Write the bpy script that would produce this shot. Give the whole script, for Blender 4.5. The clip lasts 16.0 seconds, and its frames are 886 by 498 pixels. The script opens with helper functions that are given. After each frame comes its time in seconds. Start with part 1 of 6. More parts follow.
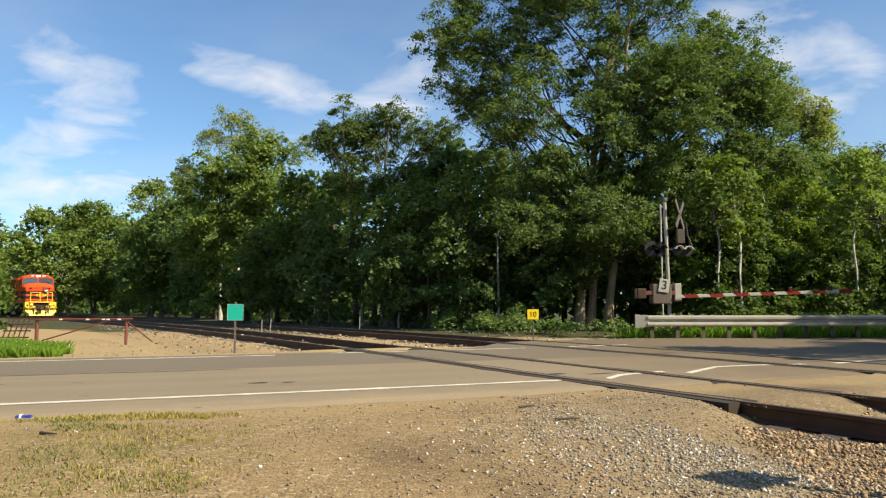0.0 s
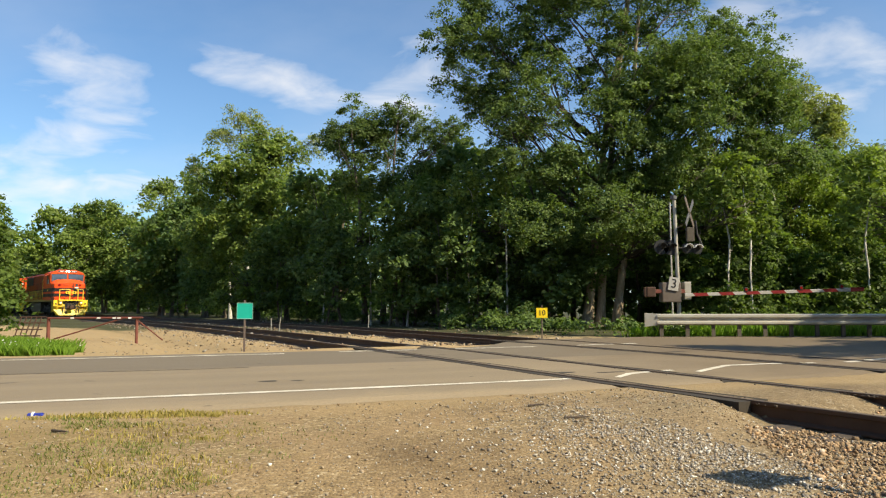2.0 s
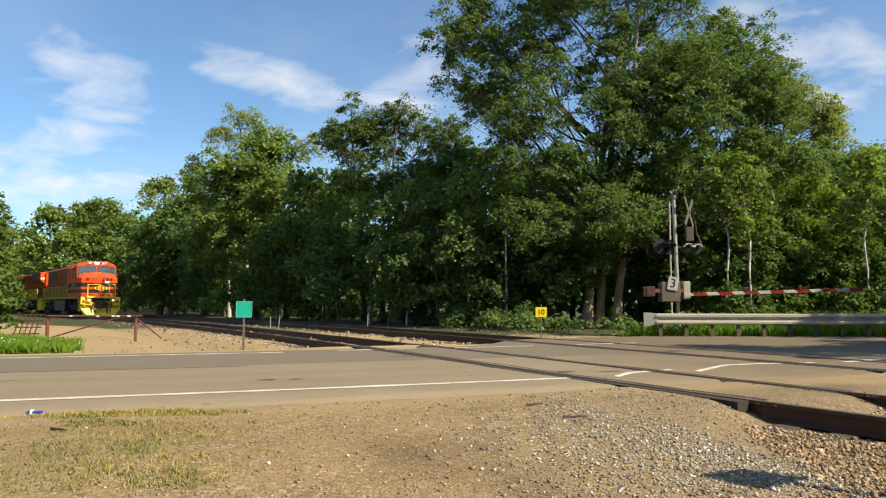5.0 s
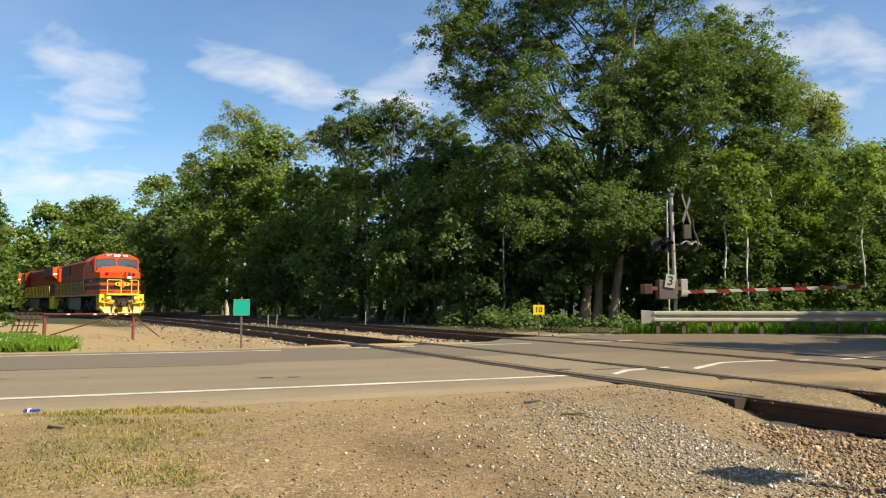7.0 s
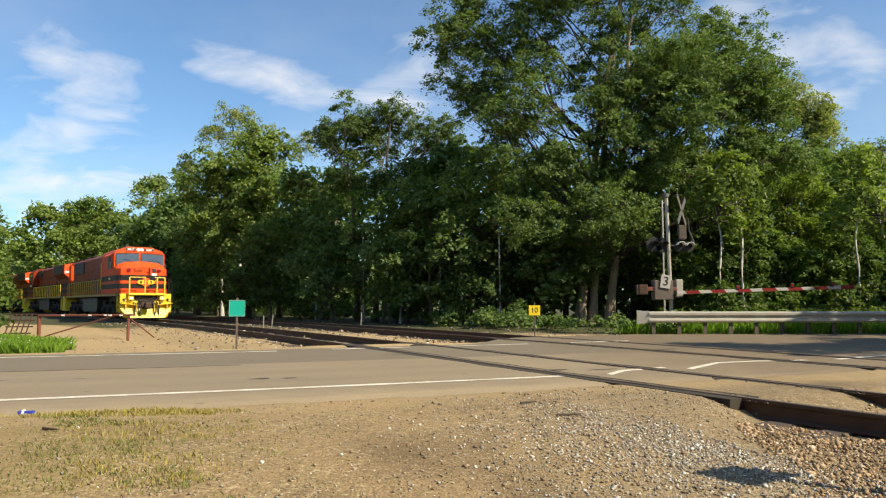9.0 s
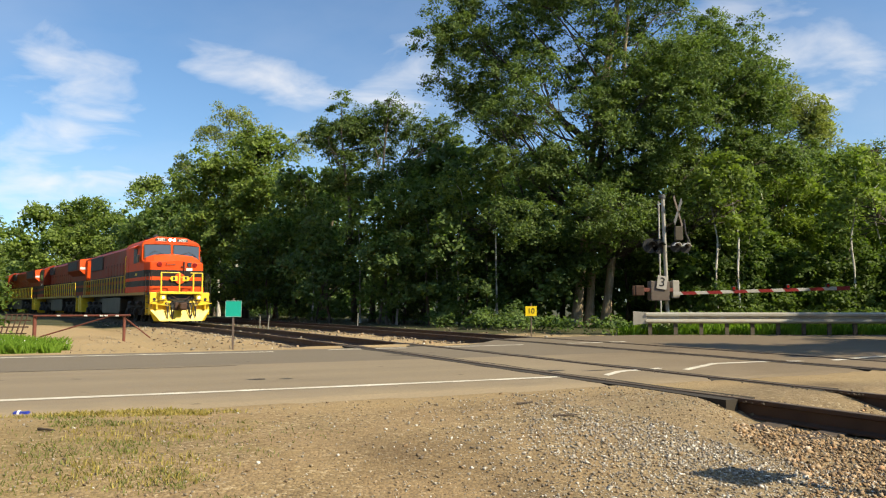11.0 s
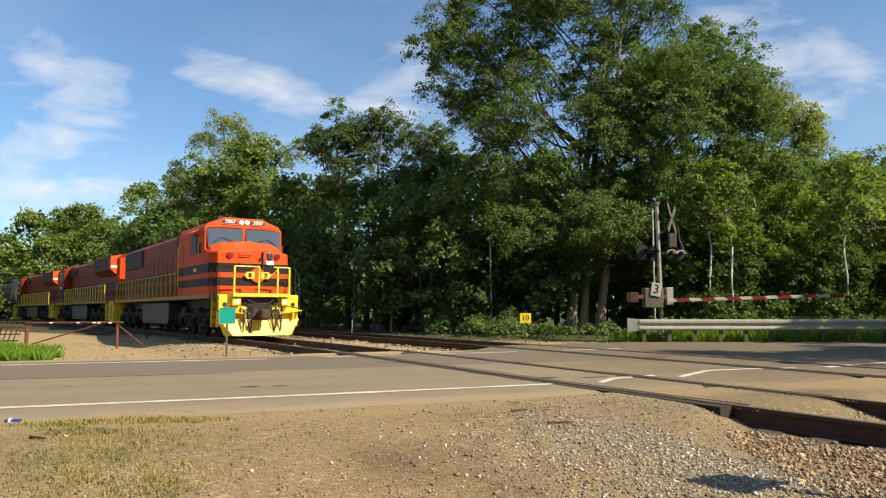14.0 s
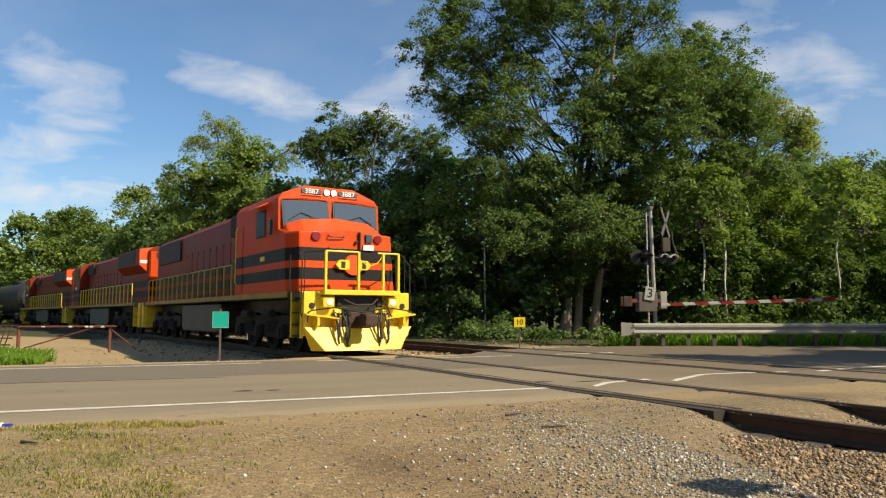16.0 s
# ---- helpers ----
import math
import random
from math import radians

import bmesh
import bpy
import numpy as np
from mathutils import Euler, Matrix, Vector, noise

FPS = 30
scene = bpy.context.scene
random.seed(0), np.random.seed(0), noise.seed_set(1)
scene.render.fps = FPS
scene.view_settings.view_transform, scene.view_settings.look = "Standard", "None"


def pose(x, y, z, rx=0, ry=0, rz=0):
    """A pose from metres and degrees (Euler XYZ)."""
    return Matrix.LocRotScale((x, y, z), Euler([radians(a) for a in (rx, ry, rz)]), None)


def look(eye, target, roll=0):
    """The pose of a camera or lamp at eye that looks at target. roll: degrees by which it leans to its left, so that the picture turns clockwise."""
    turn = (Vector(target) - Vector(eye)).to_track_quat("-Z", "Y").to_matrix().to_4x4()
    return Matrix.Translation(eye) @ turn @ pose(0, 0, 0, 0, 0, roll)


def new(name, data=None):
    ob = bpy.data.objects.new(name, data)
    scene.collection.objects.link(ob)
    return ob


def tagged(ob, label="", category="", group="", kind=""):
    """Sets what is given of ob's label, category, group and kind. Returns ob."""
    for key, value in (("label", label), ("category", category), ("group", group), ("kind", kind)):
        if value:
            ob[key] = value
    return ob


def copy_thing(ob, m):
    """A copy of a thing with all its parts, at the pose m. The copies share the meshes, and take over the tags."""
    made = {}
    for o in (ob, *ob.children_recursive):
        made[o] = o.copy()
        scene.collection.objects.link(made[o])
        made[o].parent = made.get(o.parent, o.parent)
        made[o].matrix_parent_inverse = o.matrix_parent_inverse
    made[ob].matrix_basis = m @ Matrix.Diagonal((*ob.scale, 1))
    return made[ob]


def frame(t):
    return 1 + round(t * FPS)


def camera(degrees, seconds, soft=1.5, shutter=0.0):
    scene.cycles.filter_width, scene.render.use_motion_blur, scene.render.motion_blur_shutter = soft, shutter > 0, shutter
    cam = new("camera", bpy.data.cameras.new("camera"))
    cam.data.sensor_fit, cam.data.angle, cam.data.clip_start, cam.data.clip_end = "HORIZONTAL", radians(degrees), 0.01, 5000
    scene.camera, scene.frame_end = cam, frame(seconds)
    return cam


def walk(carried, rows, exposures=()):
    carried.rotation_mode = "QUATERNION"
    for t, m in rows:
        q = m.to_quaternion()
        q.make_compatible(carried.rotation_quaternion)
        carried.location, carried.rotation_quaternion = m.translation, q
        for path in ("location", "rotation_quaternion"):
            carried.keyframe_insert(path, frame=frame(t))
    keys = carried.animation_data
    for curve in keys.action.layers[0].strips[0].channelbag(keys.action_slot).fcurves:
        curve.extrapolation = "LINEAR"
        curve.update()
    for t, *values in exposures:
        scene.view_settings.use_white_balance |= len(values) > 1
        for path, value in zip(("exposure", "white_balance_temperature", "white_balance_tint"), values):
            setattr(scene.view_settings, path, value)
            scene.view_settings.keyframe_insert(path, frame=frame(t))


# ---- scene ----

# The camera turns on one spot; eye height above the rail heads.
EYE = (0.0, 0.0, 0.950)
# seconds, turn to the right, tilt up, lean (degrees)
TURNS = [
    (0.0, -0.517, 4.639, 0.031),
    (0.5, -0.755, 4.581, 0.071),
    (1.0, -1.042, 4.543, 0.030),
    (1.5, -1.175, 4.504, 0.038),
    (2.0, -1.214, 4.524, 0.056),
    (2.5, -1.243, 4.534, 0.055),
    (3.0, -1.217, 4.603, -0.009),
    (3.5, -1.255, 4.569, -0.029),
    (4.0, -1.273, 4.549, -0.091),
    (6.5, -1.003, 4.279, -0.033),
    (7.0, -0.978, 4.269, -0.035),
    (7.5, -0.917, 4.205, -0.016),
    (8.0, -0.878, 4.205, -0.017),
    (8.5, -0.765, 4.225, -0.011),
    (9.0, -0.638, 4.321, 0.027),
    (11.5, -0.250, 4.410, -0.040),
    (12.0, -0.088, 4.544, -0.024),
    (12.5, 0.000, 4.616, -0.000),
    (13.0, 0.080, 4.679, -0.003),
    (13.5, 0.092, 4.786, -0.050),
    (14.0, 0.068, 4.930, -0.032),
    (14.5, 0.063, 5.141, -0.011),
    (15.0, 0.100, 5.273, 0.035),
    (15.5, 0.203, 5.298, -0.007),
    (16.0, 0.536, 5.249, -0.046),
]

cam = camera(63.5, 16.0, soft=1.2)
walk(cam, [(t, pose(*EYE, 90 + up, 0, -turn) @ pose(0, 0, 0, 0, 0, -lean)) for t, turn, up, lean in TURNS],
     [(0.0, 0.60), (9.0, 0.60), (12.5, 0.56), (14.0, 0.53), (15.0, 0.45), (16.0, 0.34)])

# ---- light ----
SUN_AZIMUTH, SUN_HEIGHT = radians(120), radians(41)
SUN_WAY = Vector((math.sin(SUN_AZIMUTH) * math.cos(SUN_HEIGHT), math.cos(SUN_AZIMUTH) * math.cos(SUN_HEIGHT), math.sin(SUN_HEIGHT)))
sun = new("sun", bpy.data.lights.new("sun", "SUN"))
sun.data.energy, sun.data.angle, sun.data.color = 5.0, radians(0.6), (1.0, 0.88, 0.64)
sun.matrix_basis = look(SUN_WAY * 50, (0, 0, 0))


class Nodes:
    """Short hand for node trees."""

    def __init__(self, tree):
        self.tree = tree
        tree.nodes.clear()

    def add(self, kind, settings=(), **inputs):
        node = self.tree.nodes.new("ShaderNode" + kind)
        for key, value in dict(settings).items():
            setattr(node, key, value)
        for key, value in inputs.items():
            slot = node.inputs[int(key[1:])] if key[0] == "i" and key[1:].isdigit() else node.inputs[key.replace("_", " ")]
            if isinstance(value, bpy.types.NodeSocket):
                self.tree.links.new(value, slot)
            else:
                slot.default_value = value
        return node

    def math(self, op, a, b=0.0, c=0.0):
        return self.add("Math", {"operation": op}, i0=a, i1=b, i2=c).outputs[0]

    def noise(self, vector, scale, detail=4.0, rough=0.55):
        return self.add("TexNoise", Vector=vector, Scale=scale, Detail=detail, Roughness=rough).outputs[0]

    def ramp(self, fac, stops, mode="LINEAR"):
        node = self.add("ValToRGB", Fac=fac)
        ramp = node.color_ramp
        ramp.interpolation = mode
        while len(ramp.elements) < len(stops):
            ramp.elements.new(0.5)
        for e, (p, c) in zip(ramp.elements, stops):
            e.position = p
            e.color = (c, c, c, 1) if isinstance(c, (int, float)) else (*c, 1)
        return node.outputs[0]

    def mix(self, fac, a, b, mode="MIX"):
        node = self.add("Mix", {"data_type": "RGBA", "blend_type": mode})
        for slot, value in ((0, fac), (6, a), (7, b)):
            if isinstance(value, bpy.types.NodeSocket):
                self.tree.links.new(value, node.inputs[slot])
            else:
                node.inputs[slot].default_value = value if slot == 0 else (*value, 1)
        return node.outputs[2]


def sky():
    world = bpy.data.worlds.new("sky")
    scene.world = world
    world.use_nodes = True
    n = Nodes(world.node_tree)
    way = n.add("TexCoord").outputs["Generated"]
    blue = n.add("TexSky", {"sky_type": "NISHITA", "sun_disc": False, "sun_elevation": SUN_HEIGHT, "sun_rotation": SUN_AZIMUTH, "dust_density": 0.8, "ozone_density": 1.4}).outputs[0]
    blue = n.mix(1.0, blue, (0.93, 1.16, 1.31), "MULTIPLY")
    # thin cirrus: stretched noise over the dome, thicker in a few drifts
    xyz = n.add("SeparateXYZ", Vector=way)
    up = n.math("MAXIMUM", xyz.outputs[2], 0.03)
    flat = n.add("CombineXYZ", X=n.math("DIVIDE", xyz.outputs[0], n.math("ADD", up, 0.25)), Y=n.math("DIVIDE", xyz.outputs[1], n.math("ADD", up, 0.25)))
    wisp = n.add("Mapping", Vector=flat.outputs[0], Rotation=(0, 0, 0.9), Scale=(1.0, 1.35, 1.0))
    fine = n.add("TexNoise", Vector=wisp.outputs[0], Scale=4.2, Detail=8.0, Roughness=0.52, Distortion=0.45).outputs[0]
    drift = None
    for az, el, wide, high, amount in CLOUDS:
        c = Vector((math.sin(radians(az)) * math.cos(radians(el)), math.cos(radians(az)) * math.cos(radians(el)), math.sin(radians(el))))
        right = Vector((math.cos(radians(az)), -math.sin(radians(az)), 0))
        off = n.add("VectorMath", {"operation": "SUBTRACT"}, i0=way, i1=c).outputs[0]
        a = n.math("DIVIDE", n.add("VectorMath", {"operation": "DOT_PRODUCT"}, i0=off, i1=right).outputs["Value"], wide)
        b = n.math("DIVIDE", n.add("SeparateXYZ", Vector=off).outputs[2], high)
        d = n.math("SUBTRACT", 1.0, n.math("ADD", n.math("MULTIPLY", a, a), n.math("MULTIPLY", b, b)))
        d = n.math("MAXIMUM", d, 0.0)
        d = n.math("MULTIPLY", n.math("POWER", d, 1.0), amount)
        drift = d if drift is None else n.math("MAXIMUM", drift, d)
    fine = n.math("MULTIPLY", n.math("SUBTRACT", fine, 0.28), 2.2)
    cloud = n.math("MULTIPLY", n.math("SUBTRACT", n.math("ADD", fine, n.math("MULTIPLY", drift, 0.62)), 0.74), 0.98)
    veil = n.ramp(n.add("TexNoise", Vector=wisp.outputs[0], Scale=1.1, Detail=6.0, Roughness=0.55).outputs[0], [(0.42, 0.0), (0.74, 0.14)])
    cloud = n.math("MINIMUM", n.math("MAXIMUM", cloud, veil), 0.72)
    colour = n.mix(cloud, blue, (8.2, 8.0, 7.8))
    back = n.add("Background", Color=colour, Strength=0.085)
    n.tree.links.new(back.outputs[0], n.add("OutputWorld").inputs[0])


# bearing to the right, height, half width, half height, thickness
CLOUDS = [(-27.8, 16.2, 0.105, 0.066, 1.0), (-31, 11.0, 0.10, 0.048, 1.0), (-28.7, 7.2, 0.13, 0.03, 0.95), (-25.2, 10.6, 0.045, 0.02, 0.8),
          (-18, 18.6, 0.075, 0.036, 0.8), (-13, 16.3, 0.09, 0.05, 0.85), (-10.5, 13.2, 0.07, 0.03, 0.75), (-3.3, 18.6, 0.09, 0.066, 0.95), (-5.5, 15.6, 0.07, 0.03, 0.8),
          (25, 18.5, 0.15, 0.08, 0.95), (27.5, 14.6, 0.13, 0.035, 0.9), (22.5, 20.5, 0.08, 0.04, 0.8), (-30, 8.0, 0.24, 0.035, 0.95)]
sky()

# ---- materials ----


def material(name, build, disp=None):
    m = bpy.data.materials.new(name)
    m.use_nodes = True
    n = Nodes(m.node_tree)
    shader = build(n)
    n.tree.links.new(shader, n.add("OutputMaterial").inputs[0])
    return m


def bump(n, height, strength=0.3, distance=0.02):
    return n.add("Bump", Strength=strength, Distance=distance, Height=height).outputs[0]


def plain(name, colour, rough=0.5, metal=0.0, wear=0.25, scale=6.0, grain=60.0, relief=0.1, dirt=None):
    """A painted or bare surface with blotches, fine grain and a little dirt."""

    def build(n):
        at = n.add("TexCoord").outputs["Object"]
        big, small = n.noise(at, scale, 5.0), n.noise(at, grain, 3.0)
        dark = tuple(c * (1 - wear) for c in colour) if dirt is None else dirt
        fac = n.ramp(big, [(0.38, 0.0), (0.72, wear)])
        col = n.mix(fac, colour, dark)
        col = n.mix(0.25, col, n.ramp(small, [(0.3, tuple(c * 0.75 for c in colour)), (0.7, tuple(min(1, c * 1.15) for c in colour))]))
        r = n.math("ADD", n.math("MULTIPLY", big, 0.25), rough - 0.12)
        return n.add("BsdfPrincipled", Base_Color=col, Roughness=r, Metallic=metal, Normal=bump(n, small, relief, 0.01)).outputs[0]

    return material(name, build)


def leaf_material(name, low, high, back=0.48):
    def build(n):
        geo, info = n.add("NewGeometry"), n.add("ObjectInfo")
        at = n.add("TexCoord").outputs["Object"]
        fac = n.math("ADD", n.math("MULTIPLY", geo.outputs["Random Per Island"], 0.55), n.math("MULTIPLY", n.noise(at, 0.5, 3.0), 0.6))
        fac = n.math("ADD", n.math("SUBTRACT", fac, 0.12), n.math("MULTIPLY", info.outputs["Random"], 0.12))
        col = n.ramp(fac, [(0.1, low), (0.9, high)])
        d = n.add("BsdfPrincipled", Base_Color=col, Roughness=0.55)
        d.inputs["Specular IOR Level"].default_value = 0.2
        t = n.add("BsdfTranslucent", Color=n.mix(1.0, col, (1.0, 1.1, 0.42), "MULTIPLY"))
        return n.add("MixShader", i0=back, i1=d.outputs[0], i2=t.outputs[0]).outputs[0]

    return material(name, build)


def bark_material(name, low, high):
    def build(n):
        at = n.add("TexCoord").outputs["Object"]
        v = n.add("Mapping", Vector=at, Scale=(9, 9, 1.6)).outputs[0]
        f = n.noise(v, 2.0, 6.0, 0.65)
        return n.add("BsdfPrincipled", Base_Color=n.ramp(f, [(0.3, low), (0.7, high)]), Roughness=0.9, Normal=bump(n, f, 0.8, 0.03)).outputs[0]

    return material(name, build)


def ground_material():
    def build(n):
        at = n.add("NewGeometry").outputs["Position"]
        p = n.add("SeparateXYZ", Vector=at)
        x, y = p.outputs[0], p.outputs[1]
        big, mid = n.noise(at, 0.35, 4.0), n.noise(at, 1.3, 5.0)
        fine = n.add("TexVoronoi", Vector=at, Scale=42.0)
        grit = n.noise(at, 26.0, 6.0, 0.7)
        stone = n.ramp(n.add("SeparateColor", Color=fine.outputs["Color"]).outputs[0], [(0.0, (0.15, 0.12, 0.075)), (0.5, (0.35, 0.29, 0.185)), (0.88, (0.44, 0.375, 0.255)), (1.0, (0.72, 0.68, 0.58))])
        dirt = n.ramp(grit, [(0.3, (0.18, 0.13, 0.08)), (0.7, (0.42, 0.33, 0.22))])
        col = n.mix(n.ramp(mid, [(0.35, 0.25), (0.65, 0.85)]), dirt, stone)
        # damp brown hollows and pale worn stretches
        col = n.mix(n.ramp(n.math("ADD", n.math("MULTIPLY", big, 0.6), n.math("MULTIPLY", mid, 0.4)), [(0.46, 0.0), (0.62, 0.72)]), col, (0.135, 0.095, 0.055))
        grey = n.math("MULTIPLY", n.math("ADD", x, -0.3), 0.5)
        grey = n.math("MINIMUM", n.math("MAXIMUM", n.math("ADD", grey, n.math("MULTIPLY", n.math("SUBTRACT", mid, 0.5), 1.5)), 0.0), 0.55)
        col = n.mix(grey, col, n.mix(1.0, col, (0.90, 0.98, 1.16), "MULTIPLY"))
        # thin grass and straw on the verge
        straw = n.math("SUBTRACT", n.math("MULTIPLY", n.math("ADD", x, 1.4), -0.55), n.math("MULTIPLY", n.math("ABSOLUTE", n.math("ADD", y, -4.5)), 0.12))
        straw = n.math("ADD", straw, n.math("MULTIPLY", n.math("SUBTRACT", n.noise(at, 2.2, 5.0), 0.55), 3.0))
        straw = n.math("MINIMUM", n.math("MAXIMUM", straw, 0.0), 0.22)
        col = n.mix(straw, col, n.mix(n.noise(at, 3.5, 4.0), (0.17, 0.19, 0.055), (0.40, 0.30, 0.09)))
        # pale sand of the lot across the road, and the worn pale strip along the asphalt
        lot = n.math("MULTIPLY", n.math("ADD", n.math("SUBTRACT", y, n.math("MULTIPLY", x, 0.25)), -15.3), 1.4)
        lot = n.math("MINIMUM", n.math("MAXIMUM", n.math("ADD", lot, n.math("MULTIPLY", n.math("SUBTRACT", mid, 0.5), 1.2)), 0.0), 0.62)
        col = n.mix(lot, col, n.mix(grit, (0.40, 0.33, 0.23), (0.66, 0.55, 0.39)))
        edge = n.math("ABSOLUTE", n.math("ADD", n.math("SUBTRACT", y, n.math("MULTIPLY", x, 0.40)), -7.75))
        edge = n.math("MINIMUM", n.math("MAXIMUM", n.math("SUBTRACT", n.math("ADD", 0.75, n.math("MULTIPLY", mid, 0.7)), n.math("MULTIPLY", edge, 1.3)), 0.0), 0.6)
        col = n.mix(edge, col, n.mix(grit, (0.33, 0.27, 0.175), (0.50, 0.41, 0.27)))
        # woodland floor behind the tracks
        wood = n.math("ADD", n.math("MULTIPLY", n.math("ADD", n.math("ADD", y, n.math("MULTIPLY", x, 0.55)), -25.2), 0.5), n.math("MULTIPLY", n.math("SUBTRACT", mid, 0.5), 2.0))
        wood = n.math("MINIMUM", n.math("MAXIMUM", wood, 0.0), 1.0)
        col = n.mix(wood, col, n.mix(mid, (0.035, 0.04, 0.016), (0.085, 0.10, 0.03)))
        col = n.mix(1.0, col, (0.81, 0.695, 0.50), "MULTIPLY")
        h = n.math("ADD", n.math("MULTIPLY", fine.outputs["Distance"], -0.8), n.math("MULTIPLY", grit, 0.7))
        return n.add("BsdfPrincipled", Base_Color=col, Roughness=0.95, Normal=bump(n, h, 0.65, 0.019)).outputs[0]

    return material("gravel_ground", build)


def asphalt_material():
    def build(n):
        at = n.add("NewGeometry").outputs["Position"]
        turn = n.add("Mapping", Vector=at, Rotation=(0, 0, radians(-23)))
        lane = n.add("Mapping", Vector=turn.outputs[0], Scale=(0.05, 1.0, 1.0)).outputs[0]
        big, streak, grit = n.noise(at, 0.5, 5.0), n.noise(lane, 1.6, 5.0), n.noise(at, 70.0, 3.0, 0.7)
        col = n.ramp(n.math("ADD", n.math("MULTIPLY", streak, 0.6), n.math("MULTIPLY", big, 0.4)), [(0.32, (0.25, 0.20, 0.134)), (0.7, (0.38, 0.30, 0.198))])
        col = n.mix(0.35, col, n.ramp(grit, [(0.3, (0.12, 0.10, 0.072)), (0.7, (0.36, 0.30, 0.21))]))
        # the far lane is a little darker, newer asphalt
        side = n.add("SeparateXYZ", Vector=turn.outputs[0]).outputs[1]
        far = n.math("MINIMUM", n.math("MAXIMUM", n.math("MULTIPLY", n.math("ADD", side, -11.75), 6.0), 0.0), 0.6)
        col = n.mix(far, col, (0.145, 0.125, 0.098))
        # dirt carried over the near edge
        xx = n.add("SeparateXYZ", Vector=at).outputs[0]
        limit = n.math("ADD", 7.9, n.math("MULTIPLY", n.math("MAXIMUM", n.math("ADD", xx, -2.0), 0.0), 0.15))
        soil = n.math("ADD", n.math("MULTIPLY", n.math("SUBTRACT", limit, side), 1.8), n.math("MULTIPLY", n.math("SUBTRACT", n.noise(at, 1.7, 6.0), 0.5), 2.2))
        soil = n.math("MINIMUM", n.math("MAXIMUM", soil, 0.0), 0.85)
        col = n.mix(soil, col, n.mix(n.noise(at, 30.0, 5.0), (0.26, 0.20, 0.125), (0.46, 0.37, 0.24)))
        tread = n.math("ADD", n.math("MULTIPLY", n.math("ADD", xx, -1.6), 0.22), n.math("MULTIPLY", n.math("SUBTRACT", n.noise(at, 0.9, 6.0), 0.5), 1.2))
        tread = n.math("MINIMUM", n.math("MAXIMUM", tread, 0.0), 0.75)
        col = n.mix(tread, col, n.mix(n.noise(at, 18.0, 5.0), (0.13, 0.094, 0.057), (0.23, 0.172, 0.108)))
        spots = n.ramp(n.noise(at, 2.2, 2.0), [(0.70, 0.0), (0.74, 0.6)])
        col = n.mix(spots, col, (0.06, 0.05, 0.04))
        col = n.mix(1.0, col, (0.80, 0.77, 0.715), "MULTIPLY")
        return n.add("BsdfPrincipled", Base_Color=col, Roughness=0.85, Normal=bump(n, grit, 0.25, 0.01)).outputs[0]

    return material("asphalt", build)


GROUND, ASPHALT = ground_material(), asphalt_material()
LINE_PAINT = plain("line_paint", (0.68, 0.63, 0.52), 0.8, wear=0.85, scale=3.0, dirt=(0.30, 0.25, 0.18))
TAR = plain("old_tar", (0.05, 0.042, 0.034), 0.8, wear=0.4)
RUBBER = plain("dirty_rubber", (0.032, 0.025, 0.018), 0.95, wear=0.5, dirt=(0.06, 0.046, 0.03))
RAIL_STEEL = plain("rusty_rail", (0.10, 0.055, 0.033), 0.7, 0.3, wear=0.5, scale=4.0)
RAIL_HEAD = plain("worn_rail_head", (0.20, 0.145, 0.10), 0.58, 0.6, wear=0.5, scale=3.0)
TIE_WOOD = plain("creosoted_tie", (0.075, 0.055, 0.04), 0.9, wear=0.5, scale=5.0, grain=30.0, relief=0.5)
BARK = bark_material("bark", (0.05, 0.04, 0.03), (0.19, 0.15, 0.11))
BARK_DARK = bark_material("dark_bark", (0.035, 0.028, 0.022), (0.12, 0.095, 0.07))
BARK_PALE = bark_material("pale_bark", (0.22, 0.165, 0.105), (0.48, 0.37, 0.25))
BIRCH = bark_material("birch_bark", (0.25, 0.23, 0.2), (0.7, 0.67, 0.6))
LEAF_LOCUST = leaf_material("locust_leaf", (0.044, 0.073, 0.027), (0.217, 0.295, 0.089))
LEAF_MAPLE = leaf_material("maple_leaf", (0.054, 0.088, 0.027), (0.319, 0.407, 0.093))
LEAF_DARK = leaf_material("wood_leaf", (0.048, 0.083, 0.034), (0.223, 0.313, 0.095))
LEAF_PALE = leaf_material("willow_leaf", (0.17, 0.20, 0.07), (0.40, 0.43, 0.15))
LEAF_BUSH = leaf_material("bush_leaf", (0.041, 0.074, 0.017), (0.181, 0.258, 0.056))

# ---- mesh helpers ----


def mesh_of(name, verts, faces, mat, smooth=False):
    me = bpy.data.meshes.new(name)
    me.from_pydata([tuple(v) for v in verts], [], [tuple(f) for f in faces])
    me.materials.append(mat)
    if smooth:
        me.polygons.foreach_set("use_smooth", [True] * len(me.polygons))
    me.update()
    return me


def part(name, bm, mat, parent=None, label=""):
    """One mesh object from a bmesh, under a thing or a part."""
    me = bpy.data.meshes.new(name)
    bmesh.ops.recalc_face_normals(bm, faces=bm.faces)
    bm.to_mesh(me)
    bm.free()
    me.materials.append(mat)
    ob = new(name, me)
    if parent:
        ob.parent = parent
    return tagged(ob, label)


def part_me(name, me, parent=None, label=""):
    ob = new(name, me)
    if parent:
        ob.parent = parent
    return tagged(ob, label)


